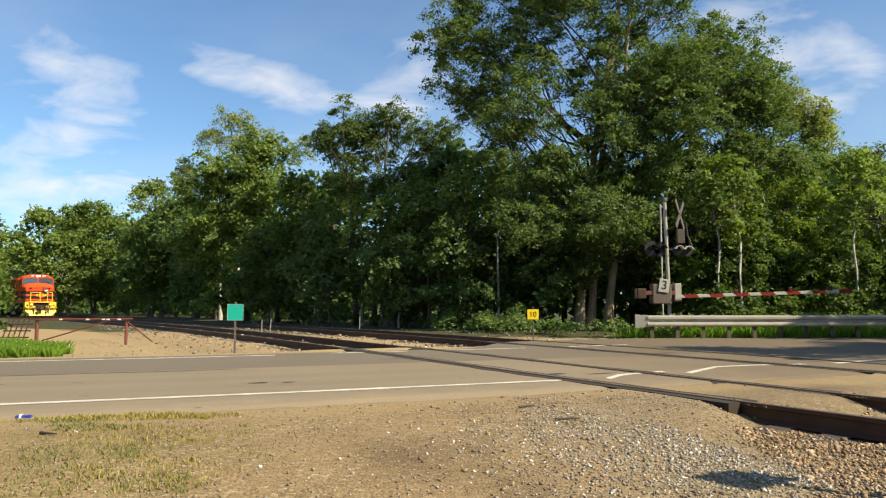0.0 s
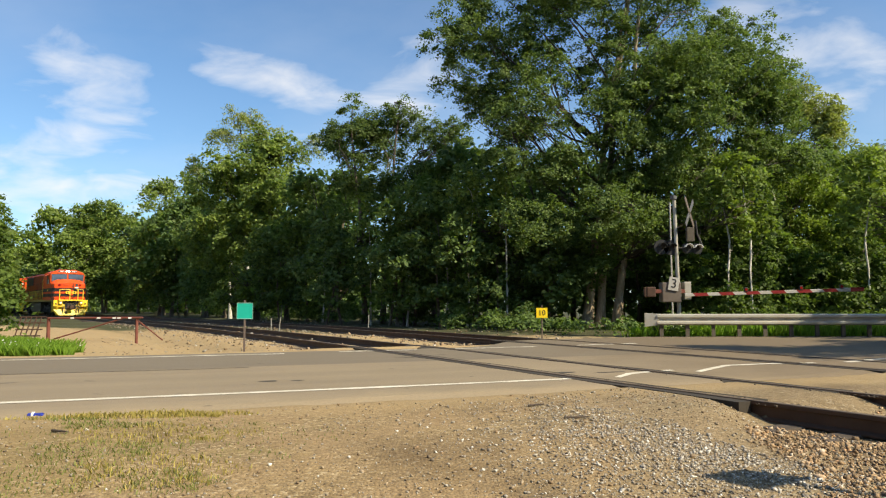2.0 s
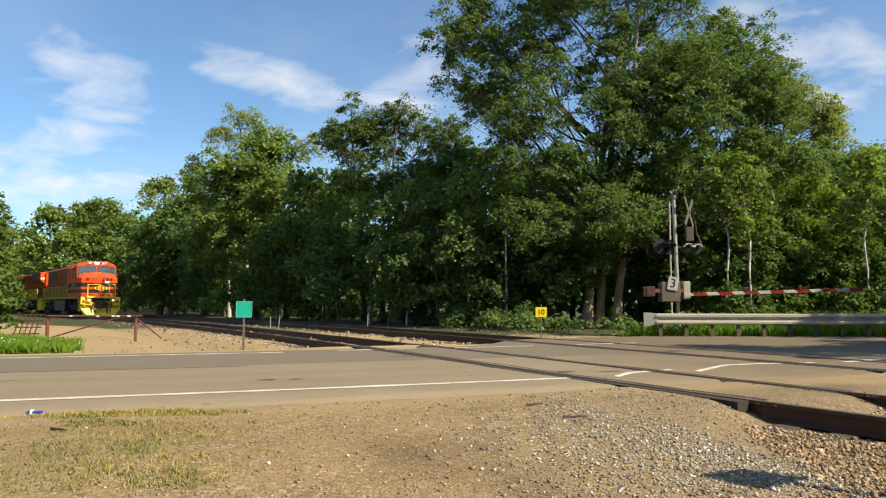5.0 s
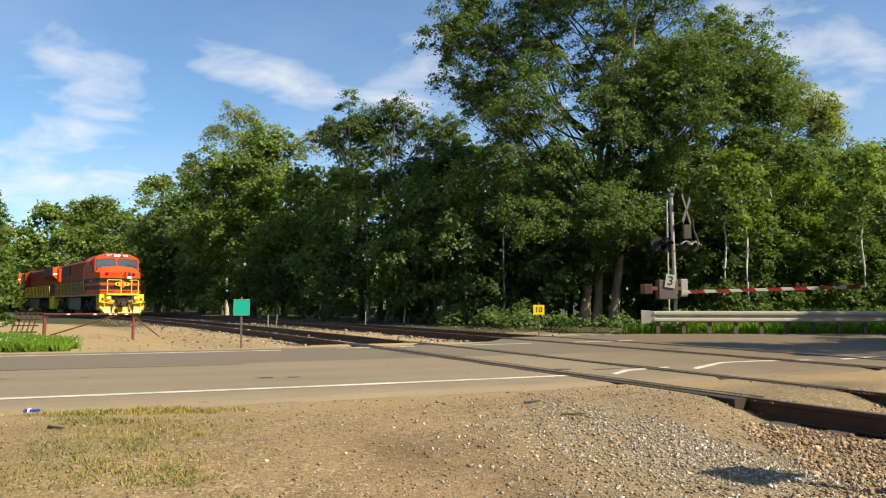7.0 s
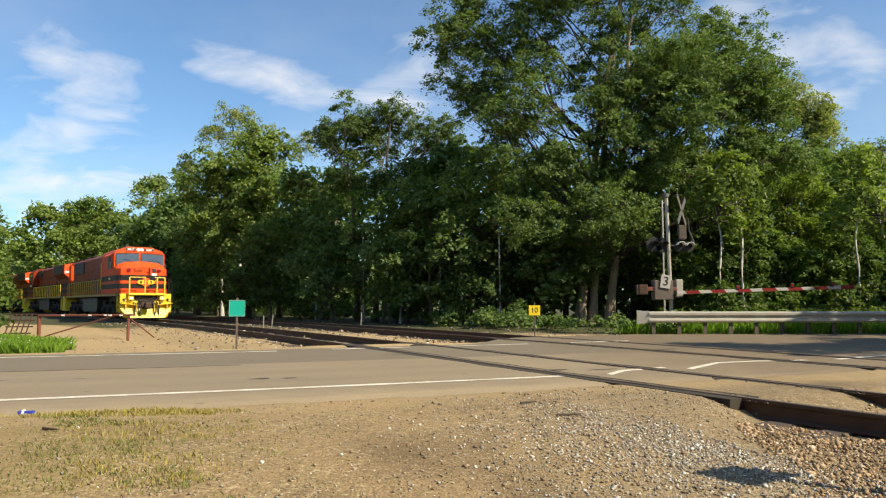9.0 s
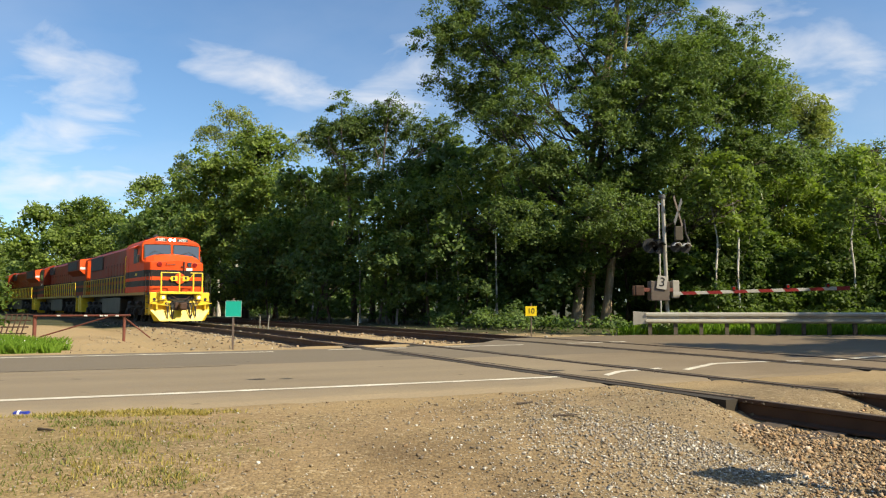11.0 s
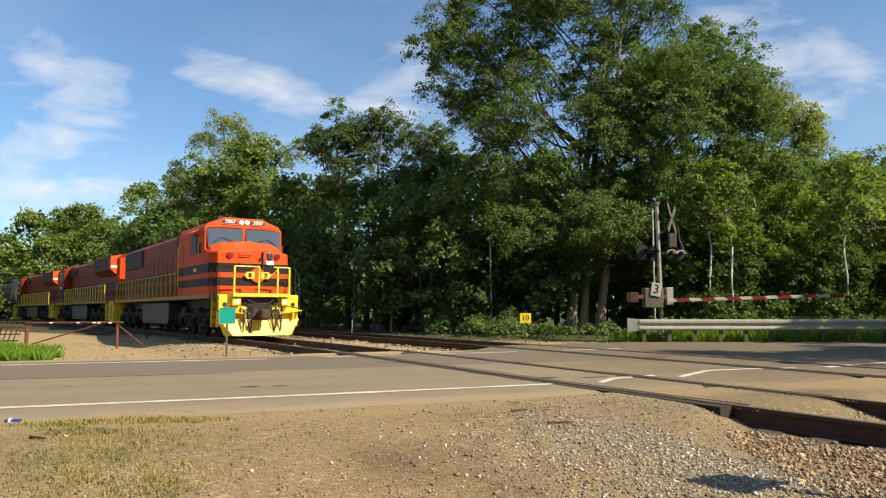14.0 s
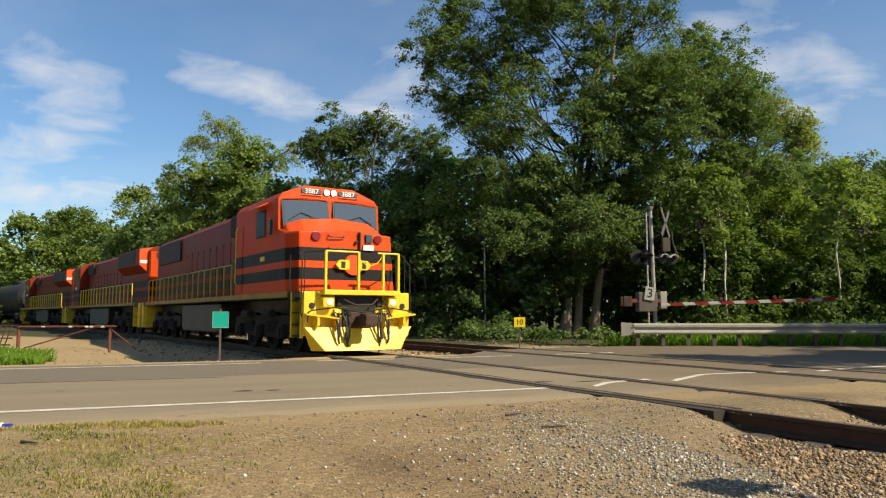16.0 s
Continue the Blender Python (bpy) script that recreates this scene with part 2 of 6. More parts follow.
def box(bm, x, y, z, bevel=0.0, m=None):
    """A box over the ranges x, y, z with broken edges."""
    m = m or Matrix.Identity(4)
    sub = bmesh.ops.create_cube(bm, size=1.0, matrix=m @ Matrix.Translation(((x[0] + x[1]) / 2, (y[0] + y[1]) / 2, (z[0] + z[1]) / 2)) @ Matrix.Diagonal((x[1] - x[0], y[1] - y[0], z[1] - z[0], 1)))
    if bevel:
        edges = {e for v in sub["verts"] for e in v.link_edges}
        bmesh.ops.bevel(bm, geom=list(edges), offset=bevel, segments=2, affect="EDGES", profile=0.6)
    return bm


def rod(bm, a, b, r, r2=None, sides=10):
    """A round bar from a to b."""
    a, b = Vector(a), Vector(b)
    d = b - a
    m = Matrix.Translation((a + b) / 2) @ d.to_track_quat("Z", "Y").to_matrix().to_4x4()
    bmesh.ops.create_cone(bm, cap_ends=True, segments=sides, radius1=r, radius2=r if r2 is None else r2, depth=d.length, matrix=m)
    return bm


def pipe(bm, points, r, sides=8):
    for a, b in zip(points, points[1:]):
        rod(bm, a, b, r, sides=sides)
    for p in points[1:-1]:
        bmesh.ops.create_icosphere(bm, subdivisions=1, radius=r * 1.04, matrix=Matrix.Translation(p))
    return bm


def extrude_profile(bm, outline, y0, y1, m=None, bevel=0.0):
    """A slab from an outline in x and z, between y0 and y1."""
    m = m or Matrix.Identity(4)
    a = [bm.verts.new(m @ Vector((x, y0, z))) for x, z in outline]
    b = [bm.verts.new(m @ Vector((x, y1, z))) for x, z in outline]
    k = len(outline)
    fs = [bm.faces.new(a), bm.faces.new(b[::-1])]
    for i in range(k):
        fs.append(bm.faces.new((a[i], b[i], b[(i + 1) % k], a[(i + 1) % k])))
    if bevel:
        bmesh.ops.bevel(bm, geom=list({e for f in fs for e in f.edges}), offset=bevel, segments=2, affect="EDGES", profile=0.6)
    return bm


def lathe(bm, profile, m=None, sides=24):
    """A turned form about z from (radius, height) pairs."""
    m = m or Matrix.Identity(4)
    rings = []
    for r, z in profile:
        rings.append([bm.verts.new(m @ Vector((r * math.cos(2 * math.pi * i / sides), r * math.sin(2 * math.pi * i / sides), z))) for i in range(sides)])
    for p, q in zip(rings, rings[1:]):
        for i in range(sides):
            bm.faces.new((p[i], p[(i + 1) % sides], q[(i + 1) % sides], q[i]))
    bm.faces.new(rings[0][::-1])
    bm.faces.new(rings[-1])
    return bm


def thing(name, at, label, category, group="", turn=0.0):
    e = new(name)
    e.empty_display_size = 0.2
    e.matrix_basis = pose(*at, 0, 0, turn)
    return tagged(e, label, category, group)


# ---- the line of the track ----
TRACK_X, TRACK_Y, TRACK_TURN = 1.159, 12.0, 0.5032
STEP = 0.25
LINE_S = np.arange(-24, 200, STEP)
LINE_T = np.where(LINE_S < 0, TRACK_TURN - 0.0087 * np.maximum(LINE_S, -24), TRACK_TURN + 0.00368 * np.minimum(LINE_S, 30) + 0.00163 * np.maximum(LINE_S - 30, 0))
LINE_X, LINE_Y = np.cumsum(-np.sin(LINE_T) * STEP), np.cumsum(np.cos(LINE_T) * STEP)
ZERO = int(np.argmin(abs(LINE_S)))
LINE_X, LINE_Y = LINE_X + TRACK_X - LINE_X[ZERO], LINE_Y + TRACK_Y - LINE_Y[ZERO]
SECOND = 4.65


def on_line(s, off=0.0):
    """The place at s metres up the line, off metres to its right, and its turn."""
    t = float(np.interp(s, LINE_S, LINE_T))
    return float(np.interp(s, LINE_S, LINE_X)) + off * math.cos(t), float(np.interp(s, LINE_S, LINE_Y)) + off * math.sin(t), t


def line_place(x, y):
    """s and the sideways distance of points from the line (arrays)."""
    x, y = np.atleast_1d(x).astype(float), np.atleast_1d(y).astype(float)
    k = slice(None, None, 4)
    best = np.argmin((LINE_X[None, k] - x[:, None]) ** 2 + (LINE_Y[None, k] - y[:, None]) ** 2, axis=1)
    lx, ly, lt, ls = LINE_X[k][best], LINE_Y[k][best], LINE_T[k][best], LINE_S[k][best]
    return ls - (x - lx) * np.sin(lt) + (y - ly) * np.cos(lt), (x - lx) * np.cos(lt) + (y - ly) * np.sin(lt)


# ---- the road ----
ROAD_U = np.arange(-60, 90, 0.5)
ROAD_H = np.radians(np.interp(ROAD_U, [-60, -8, 0, 7, 12, 30], [18.0, 19.5, 23.5, 29.0, 30.0, 30.0]))
ROAD_X, ROAD_Y = np.cumsum(np.cos(ROAD_H) * 0.5), np.cumsum(np.sin(ROAD_H) * 0.5)
R0 = int(np.argmin(abs(ROAD_U)))
ROAD_X, ROAD_Y = ROAD_X + 0.25 - ROAD_X[R0], ROAD_Y + 12.65 - ROAD_Y[R0]


def on_road(u, off):
    """The place u metres along the road, off metres to its left (away from the camera)."""
    t = float(np.interp(u, ROAD_U, ROAD_H))
    return float(np.interp(u, ROAD_U, ROAD_X)) - off * math.sin(t), float(np.interp(u, ROAD_U, ROAD_Y)) + off * math.cos(t)


def road_place(x, y):
    x, y = np.atleast_1d(x).astype(float), np.atleast_1d(y).astype(float)
    best = np.argmin((ROAD_X[None] - x[:, None]) ** 2 + (ROAD_Y[None] - y[:, None]) ** 2, axis=1)
    t = ROAD_H[best]
    return ROAD_U[best], -(x - ROAD_X[best]) * np.sin(t) + (y - ROAD_Y[best]) * np.cos(t)


NEAR_EDGE, FAR_EDGE = -4.15, 3.75


def ramp01(v, a, b):
    t = np.clip((v - a) / (b - a), 0, 1)
    return t * t * (3 - 2 * t)


def ground_height(x, y):
    x, y = np.atleast_1d(x).astype(float), np.atleast_1d(y).astype(float)
    u, off = road_place(x, y)
    s, d = line_place(x, y)
    z = np.full(x.shape, -0.024)
    # the verge falls away from the road towards the eye
    z -= 0.30 * ramp01(-off, 4.6, 10.5)
    # the lot and the wood beyond the road
    z -= 0.05 * ramp01(off, 4.0, 6.0)
    z -= 0.10 * ramp01(off, 4.2, 6.5) * ramp01(-d, 1.0, 2.0) * (1 - ramp01(-d, 6.0, 9.0))
    z -= 0.28 * ramp01(off, 5.2, 8.5) * ramp01(-d, 1.3, 2.0) * (1 - ramp01(-d, 3.7, 4.7))
    far = off > 2.0
    d2 = np.minimum(abs(d), abs(d - SECOND))
    bed = 1 - ramp01(d2, 1.9, 3.2)
    s_end = np.where(d > -0.70, 0.5, 0.8 * np.clip(-d - 0.85, 0, 1.5))
    crossing = np.where(far, 1 - ramp01(off, 4.6, 5.6), 1 - ramp01(-s - s_end, 4.2, 5.2))
    open_bed = bed * (1 - crossing)
    z = z * (1 - open_bed) - 0.185 * open_bed
    for k in range(len(z)):
        z[k] += 0.030 * noise.noise((x[k] * 0.7, y[k] * 0.7, 0.0)) * (1 if abs(off[k]) > 4.8 else 0.0) + 0.012 * noise.noise((x[k] * 3, y[k] * 3, 5.0)) * (1 if abs(off[k]) > 4.8 else 0)
    d3 = np.minimum(abs(d), abs(d - SECOND))
    level = crossing * (1 - ramp01(d3, 1.4, 2.4)) * (s > -9) * (s < 8)
    z = z * (1 - level) - 0.014 * level
    z = np.where((abs(off) < 4.4), np.minimum(z, -0.06), z)
    return z


def build_ground():
    near = np.arange(-16, 16.01, 0.2)
    close = np.unique(np.round(np.concatenate([near, np.arange(2, 10, 0.1)]), 2))
    xs = np.concatenate([[-4000, -1500, -500, -200, -120, -80, -55, -40, -30, -24, -20, -18], close, [18, 20, 24, 30, 40, 55, 80, 120, 200, 500, 1500, 4000]])
    ny = np.unique(np.round(np.concatenate([np.arange(-1, 27.01, 0.2), np.arange(3, 10, 0.1)]), 2))
    ys = np.concatenate([[-4000, -1000, -300, -100, -40, -20, -10, -5, -2.5], ny, np.arange(28, 60, 1.0), [65, 75, 90, 120, 200, 500, 1500, 4500]])
    gx, gy = np.meshgrid(xs, ys)
    z = ground_height(gx.ravel(), gy.ravel())
    w = len(xs)
    faces = [(j * w + i, j * w + i + 1, (j + 1) * w + i + 1, (j + 1) * w + i) for j in range(len(ys) - 1) for i in range(w - 1)]
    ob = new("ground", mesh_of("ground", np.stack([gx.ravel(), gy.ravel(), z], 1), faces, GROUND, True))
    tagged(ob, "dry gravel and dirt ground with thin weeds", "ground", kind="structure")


def build_road():
    """The asphalt with its crown edge and thickness; it widens beyond the tracks into a side road."""
    us = np.arange(-58, 60, 0.5)
    rows = []
    for u in us:
        far = FAR_EDGE + float(ramp01(u, 1.5, 5.0)) * 2.4
        near = NEAR_EDGE - 0.14 * math.sin(u * 0.9) * 0.5
        rows.append([(*on_road(u, near - 0.35 - 0.2 * noise.noise((u * 0.8, 3.0, 0))), -0.06), (*on_road(u, near), -0.014)] + [(*on_road(u, near + (far - near) * k / 8), -0.012) for k in range(1, 8)] + [(*on_road(u, far), -0.014), (*on_road(u, far + 0.25), -0.2)])
    w = len(rows[0])
    verts = [v for r in rows for v in r]
    faces = [(j * w + i, (j + 1) * w + i, (j + 1) * w + i + 1, j * w + i + 1) for j in range(len(us) - 1) for i in range(w - 1)]
    tagged(new("road", mesh_of("road", verts, faces, ASPHALT)), "worn grey-brown asphalt two-lane road over the crossing", "road", kind="structure")
    # edge lines, worn through where the wheels cross the rails
    lines = ([(-58, -3.3), (0.1, -3.32)], [(0.55, -3.4), (1.05, -3.02), (1.95, -2.85)], [(2.05, -3.22), (2.5, -2.96), (3.2, -2.58), (4.0, -2.63), (5.0, -2.88)],
             [(5.5, -2.99), (6.7, -2.83), (9.4, -2.9)], [(-58, 3.1), (-2.7, 3.1)], [(-1.6, 3.3), (0.2, 3.3)], [(0.9, 3.3), (3.4, 3.3)], [(4.6, 3.3), (6.6, 3.3)])
    for line in lines:
        pts = np.arange(line[0][0], line[-1][0] + 0.01, 0.15)
        v, f = [], []
        for k, u in enumerate(pts):
            off = float(np.interp(u, [a for a, _ in line], [b for _, b in line]))
            wide = 0.068 + 0.02 * noise.noise((u * 1.3, off, 0)) + 0.012 * noise.noise((u * 5.1, off, 2.0))
            v += [(*on_road(u, off - wide), -0.008), (*on_road(u, off + wide), -0.008)]
            if k:
                f.append((2 * k - 2, 2 * k, 2 * k + 1, 2 * k - 1))
        tagged(new("road_line", mesh_of("road_line", v, f, LINE_PAINT)), "worn white painted edge line", "road line", kind="structure")


def road_marks():
    """The tar seam between the lanes and a few worn patches."""
    def strip(name, u0, u1, off, wide, label, seed):
        v, f = [], []
        for k, u in enumerate(np.arange(u0, u1, 0.06 if u1 - u0 < 2 else 0.2)):
            w = wide * (0.6 + 0.8 * abs(noise.noise((u * 2.1, seed, 0.0))))
            if u1 - u0 < 2:
                w *= math.sin(math.pi * min(0.98, max(0.02, (u - u0) / (u1 - u0))))
            o = off + 0.03 * noise.noise((u * 0.9, seed, 4.0))
            v += [(*on_road(u, o - w), -0.0085), (*on_road(u, o + w), -0.0085)]
            if k:
                f.append((2 * k - 2, 2 * k, 2 * k + 1, 2 * k - 1))
        tagged(new(name, mesh_of(name, v, f, TAR)), label, "road mark", kind="structure")

    strip("tar_seam", -40, -3.6, 0.05, 0.035, "dark tar seam between the lanes", 1.0)
    for k, (u0, u1, off, wide) in enumerate(((-3.9, -3.6, -2.15, 0.10), (-3.5, -3.3, -2.2, 0.07), (0.1, 0.5, -2.55, 0.09), (0.6, 1.2, -2.75, 0.07), (-1.2, -0.3, 1.2, 0.05), (4.6, 5.3, 0.4, 0.08))):
        strip("tar_patch", u0, u1, off, wide, "small dark worn patch in the asphalt", 3.0 + k)


build_ground()
build_road()
road_marks()

# ---- the tracks ----
RAIL_WEB = [(-0.07, -0.18), (0.07, -0.18), (0.07, -0.165), (0.012, -0.145), (0.012, -0.045), (0.036, -0.036), (0.036, -0.006), (0.030, 0.0), (-0.030, 0.0), (-0.036, -0.006), (-0.036, -0.036), (-0.012, -0.045), (-0.012, -0.145), (-0.07, -0.165)]


def strip_along(name, off, s0, s1, section, mat, parent, step=0.5, label=""):
    """A section (sideways, height) swept along the line."""
    v, f = [], []
    ss = np.arange(s0, s1 + 0.01, step)
    k = len(section)
    for j, s in enumerate(ss):
        for a, b in section:
            if name == "flangeway_strip" and abs(a) > 0.1:
                a += math.copysign(max(-0.05, 0.15 * noise.noise((s * 1.7, off * 3 + a, 0.0)) + 0.06 * noise.noise((s * 5.3, off, a))), a)
            x, y, _ = on_line(s, off + a)
            v.append((x, y, b))
        if j:
            for i in range(k):
                p, q = (j - 1) * k + i, (j - 1) * k + (i + 1) % k
                f.append((p, q, q + k, p + k))
    f += [tuple(range(k))[::-1], tuple((len(ss) - 1) * k + i for i in range(k))]
    return part_me(name, mesh_of(name, v, f, mat), parent, label)


def build_track(off, name_label, last, cross0, cross1):
    track = thing("railway_track", (0, 0, 0), name_label, "railway track", "tracks")
    for side in (-0.7525, 0.7525):
        strip_along("rail", off + side, -22, last, RAIL_WEB, RAIL_STEEL, track)
        strip_along("rail_head", off + side, -22, last, [(-0.033, 0.0005), (0.033, 0.0005), (0.026, 0.004), (-0.026, 0.004)], RAIL_HEAD, track, label="wheel-polished rail top")
        inner = -np.sign(side)
        for a, b in ((0.038, 0.175), (-0.175, -0.038)):
            strip_along("flangeway_strip", off + side, cross0, cross1, [(a, -0.13), (b, -0.13), (b, -0.007), (a, -0.007 - (0.03 if (a > 0) == (inner > 0) else 0))], RUBBER, track, label="black rubber flangeway strip")
    tie = bmesh.new()
    box(tie, (-1.3, 1.3), (-0.115, 0.115), (-0.36, -0.178), 0.012)
    me = None
    for s in np.arange(-21.5, min(last, 110), 0.52):
        if cross0 - 0.3 < s < cross1 + 0.3:
            continue
        x, y, t = on_line(s, off)
        if me is None:
            ob = part("tie", tie, TIE_WOOD, track)
            me = ob.data
        else:
            ob = part_me("tie", me, track)
        ob.matrix_basis = pose(x, y, random.uniform(-0.012, 0.004), 0, 0, math.degrees(t) + random.uniform(-1.5, 1.5))
    return track


build_track(0.0, "rusty main railway track running through the road crossing", 150, -4.9, 6.3)
build_track(SECOND, "rusty second railway track beyond the main track", 150, -6.0, 7.0)

# ---- trees ----


def tube(path, radii, sides=7):
    """Rings round a path: vertices and faces of a tapered limb."""
    v, f = [], []
    for k, (p, r) in enumerate(zip(path, radii)):
        d = (Vector(path[min(k + 1, len(path) - 1)]) - Vector(path[max(k - 1, 0)])).normalized()
        q = d.to_track_quat("Z", "Y")
        for i in range(sides):
            a = 2 * math.pi * i / sides
            v.append(tuple(Vector(p) + q @ Vector((r * math.cos(a), r * math.sin(a), 0))))
        if k:
            for i in range(sides):
                f.append(((k - 1) * sides + i, (k - 1) * sides + (i + 1) % sides, k * sides + (i + 1) % sides, k * sides + i))
    f.append(tuple((len(path) - 1) * sides + i for i in range(sides)))
    return v, f


def limb(rng, a, b, r0, r1, bend, n=6):
    a, b = np.array(a, float), np.array(b, float)
    pts = []
    w = rng.normal(0, bend, 3)
    for k in range(n + 1):
        t = k / n
        p = a + (b - a) * t + w * math.sin(math.pi * t) + np.array([0, 0, -0.25 * bend * math.sin(2 * math.pi * t)])
        pts.append(tuple(p + (rng.normal(0, bend * 0.12, 3) if 0 < k < n else 0)))
    return pts, [r0 + (r1 - r0) * (k / n) ** 0.8 for k in range(n + 1)]


def leaves(rng, lobes, per, size, slim, clump, flat=0.5, reach=None):
    """Leaf blades in layered clumps over and inside the lobes: folded quads."""
    cs = []
    reach = reach or 1.45 * size
    for x, y, z, rx, rz in lobes:
        count = max(6, int(per / 60 * 1.35 * (rx * rx + rx * rz) / (reach * reach)))
        d = rng.normal(size=(count, 3))
        d /= np.linalg.norm(d, axis=1)[:, None]
        rad = rng.uniform(0.25, 1.0, count) ** 0.5
        ragged = 1 + rng.normal(0, 0.16, count)
        c = np.array([x, y, z]) + d * (rad * ragged)[:, None] * np.array([rx, rx * 0.9, rz])
        cs.append(np.concatenate([c, d], 1))
    cs = np.concatenate(cs)
    cs = cs[cs[:, 2] > 0.25]
    cs, outward = cs[:, :3], cs[:, 3:]
    k = clump * 6
    breadth = rng.uniform(0.55, 1.35, (len(cs), 1, 1))
    spread = rng.normal(size=(len(cs), k, 3)) * np.array([1.0, 1.0, flat]) * reach * 0.62 * breadth
    # sprays hang a little towards their ends
    spread[:, :, 2] -= 0.35 * (spread[:, :, 0] ** 2 + spread[:, :, 1] ** 2) / reach
    spread[:, :, 2] += 0.35 * (spread[:, :, 0] * outward[:, None, 0] + spread[:, :, 1] * outward[:, None, 1]) * -0.6
    p = (cs[:, None] + spread).reshape(-1, 3)
    n = len(p)
    yaw, dip = rng.uniform(0, 2 * math.pi, n), rng.normal(-0.25, 0.45, n)
    ax = np.stack([np.cos(yaw) * np.cos(dip), np.sin(yaw) * np.cos(dip), np.sin(dip)], 1)
    # normals turn outwards and to the light
    up = np.repeat(outward, k, 0) * 0.5 + np.array([0.22, -0.28, 0.6]) + rng.normal(0, 0.4, (n, 3))
    side = np.cross(ax, up)
    side /= np.linalg.norm(side, axis=1)[:, None]
    nor = np.cross(side, ax)
    length = size * rng.uniform(0.55, 1.25, n)[:, None]
    wide = length * slim
    a = p - ax * length * 0.5
    b = p + side * wide * 0.5 + nor * length * 0.08
    c = p + ax * length * 0.5 - nor * length * 0.06
    d = p - side * wide * 0.5 + nor * length * 0.08
    v = np.stack([a, b, c, d], 1).reshape(-1, 3)
    return v, cs


def quads(name, v, mat):
    me = bpy.data.meshes.new(name)
    n = len(v) // 4
    me.vertices.add(4 * n)
    me.vertices.foreach_set("co", v.astype(np.float32).ravel())
    me.loops.add(4 * n)
    me.loops.foreach_set("vertex_index", np.arange(4 * n, dtype=np.int32))
    me.polygons.add(n)
    me.polygons.foreach_set("loop_start", np.arange(0, 4 * n, 4, dtype=np.int32))
    me.update(calc_edges=True)
    me.materials.append(mat)
    return me


def tree(name, at, lobes, label, leaf, bark, seed, stems=((0, 0),), girth=0.2, per=60, size=0.26, slim=0.5, clump=9, category="tree", twigs=14, group="", flat=0.5, reach=None, limbs=0.32):
    rng = np.random.default_rng(seed)
    z0 = float(ground_height(at[0], at[1])[0])
    t = thing(name, (at[0], at[1], z0), label, category, group)
    v, cs = leaves(rng, lobes, per, size, slim, clump, flat, reach)
    part_me("crown", quads("crown", v, leaf), t)
    tv, tf = [], []

    bv, bf = [], []

    def put(path, radii, sides, bough=0):
        a, b = tube(path, radii, sides)
        tops, sheets = (bv, bf) if bough else (tv, tf)
        k = len(tops)
        tops.extend(a)
        sheets.extend(tuple(i + k for i in q) for q in b)

    order = sorted(lobes, key=lambda l: -l[2])
    forks = []
    for k, (sx, sy) in enumerate(stems):
        top = order[k % len(order)]
        foot = (sx, sy, -0.3)
        lean = (sx * 0.6 + top[0] * 0.45, sy + top[1] * 0.4, top[2] * 0.55)
        p, r = limb(rng, foot, lean, girth * rng.uniform(0.8, 1.1), girth * 0.55, 0.12, 6)
        r[0] *= 1.5
        put(p, r, 9)
        q, r2 = limb(rng, p[-1], top[:3], r[-1], girth * 0.12, 0.25, 6)
        put(q, r2, 7)
        forks += [(Vector(x), w) for x, w in list(zip(p, r))[2:] + list(zip(q, r2))[:-1]]
    for l in lobes:
        if rng.uniform() > limbs:
            continue
        # limbs rise from the stem below at a steep slant
        low = [fk for fk in forks if fk[0].z < l[2] - 0.9 * math.hypot(fk[0].x - l[0], fk[0].y - l[1])] or forks[:1]
        a, w = min(low, key=lambda fk: (fk[0] - Vector(l[:3])).length)
        p, r = limb(rng, a, l[:3], min(w * 0.5, girth * 0.3), 0.02, 0.55, 6)
        put(p, r, 5, 1)
        mine = cs[np.linalg.norm((cs - np.array(l[:3])) / np.array([l[3], l[3], l[4]]), axis=1) < 1.1]
        for c in mine[rng.permutation(len(mine))[:twigs]]:
            a = p[rng.integers(2, len(p))]
            q, r = limb(rng, a, c, 0.028, 0.008, 0.12, 3)
            put(q, r, 3, 1)
    part_me("trunk", mesh_of("trunk", tv, tf, bark, True), t)
    if bv and category == "tree":
        part_me("branchwork", mesh_of("branchwork", bv, bf, BARK_DARK, True), t)
    return t


BIG = [(-5.2, 0, 13.9, 2.9, 2.1), (-6.2, 1, 11.7, 1.9, 2.1), (-3.5, -1, 10.5, 2.3, 2.3), (-1.1, 0, 15.0, 3.1, 2.1), (2.4, 1, 15.7, 2.4, 1.9), (2.4, -1.5, 12.0, 2.7, 2.5), (0.2, 1.5, 12.1, 3.0, 2.7), (4.9, 0, 11.7, 2.9, 2.1), (7.0, 1, 12.8, 1.6, 1.3), (6.0, -1, 9.2, 2.0, 2.0)]
BIG_TOP = [(-6.6, 0, 15.6, 1.5, 1.4), (-5.6, 0.5, 10.6, 1.6, 1.4), (6.6, 0, 11.6, 2.0, 1.4), (3.2, -1, 10.0, 2.2, 1.5), (1.0, 0, 17.2, 2.6, 1.5), (-3.4, 0, 16.2, 2.3, 1.6), (4.6, 0.5, 13.9, 2.0, 1.3), (5.9, 0, 10.6, 2.2, 1.5), (7.4, 0.5, 9.6, 1.7, 1.6), (8.2, 0, 8.0, 1.5, 1.5), (-6.4, 0, 13.6, 1.4, 1.6), (0.4, -1, 10.2, 2.4, 1.6)]
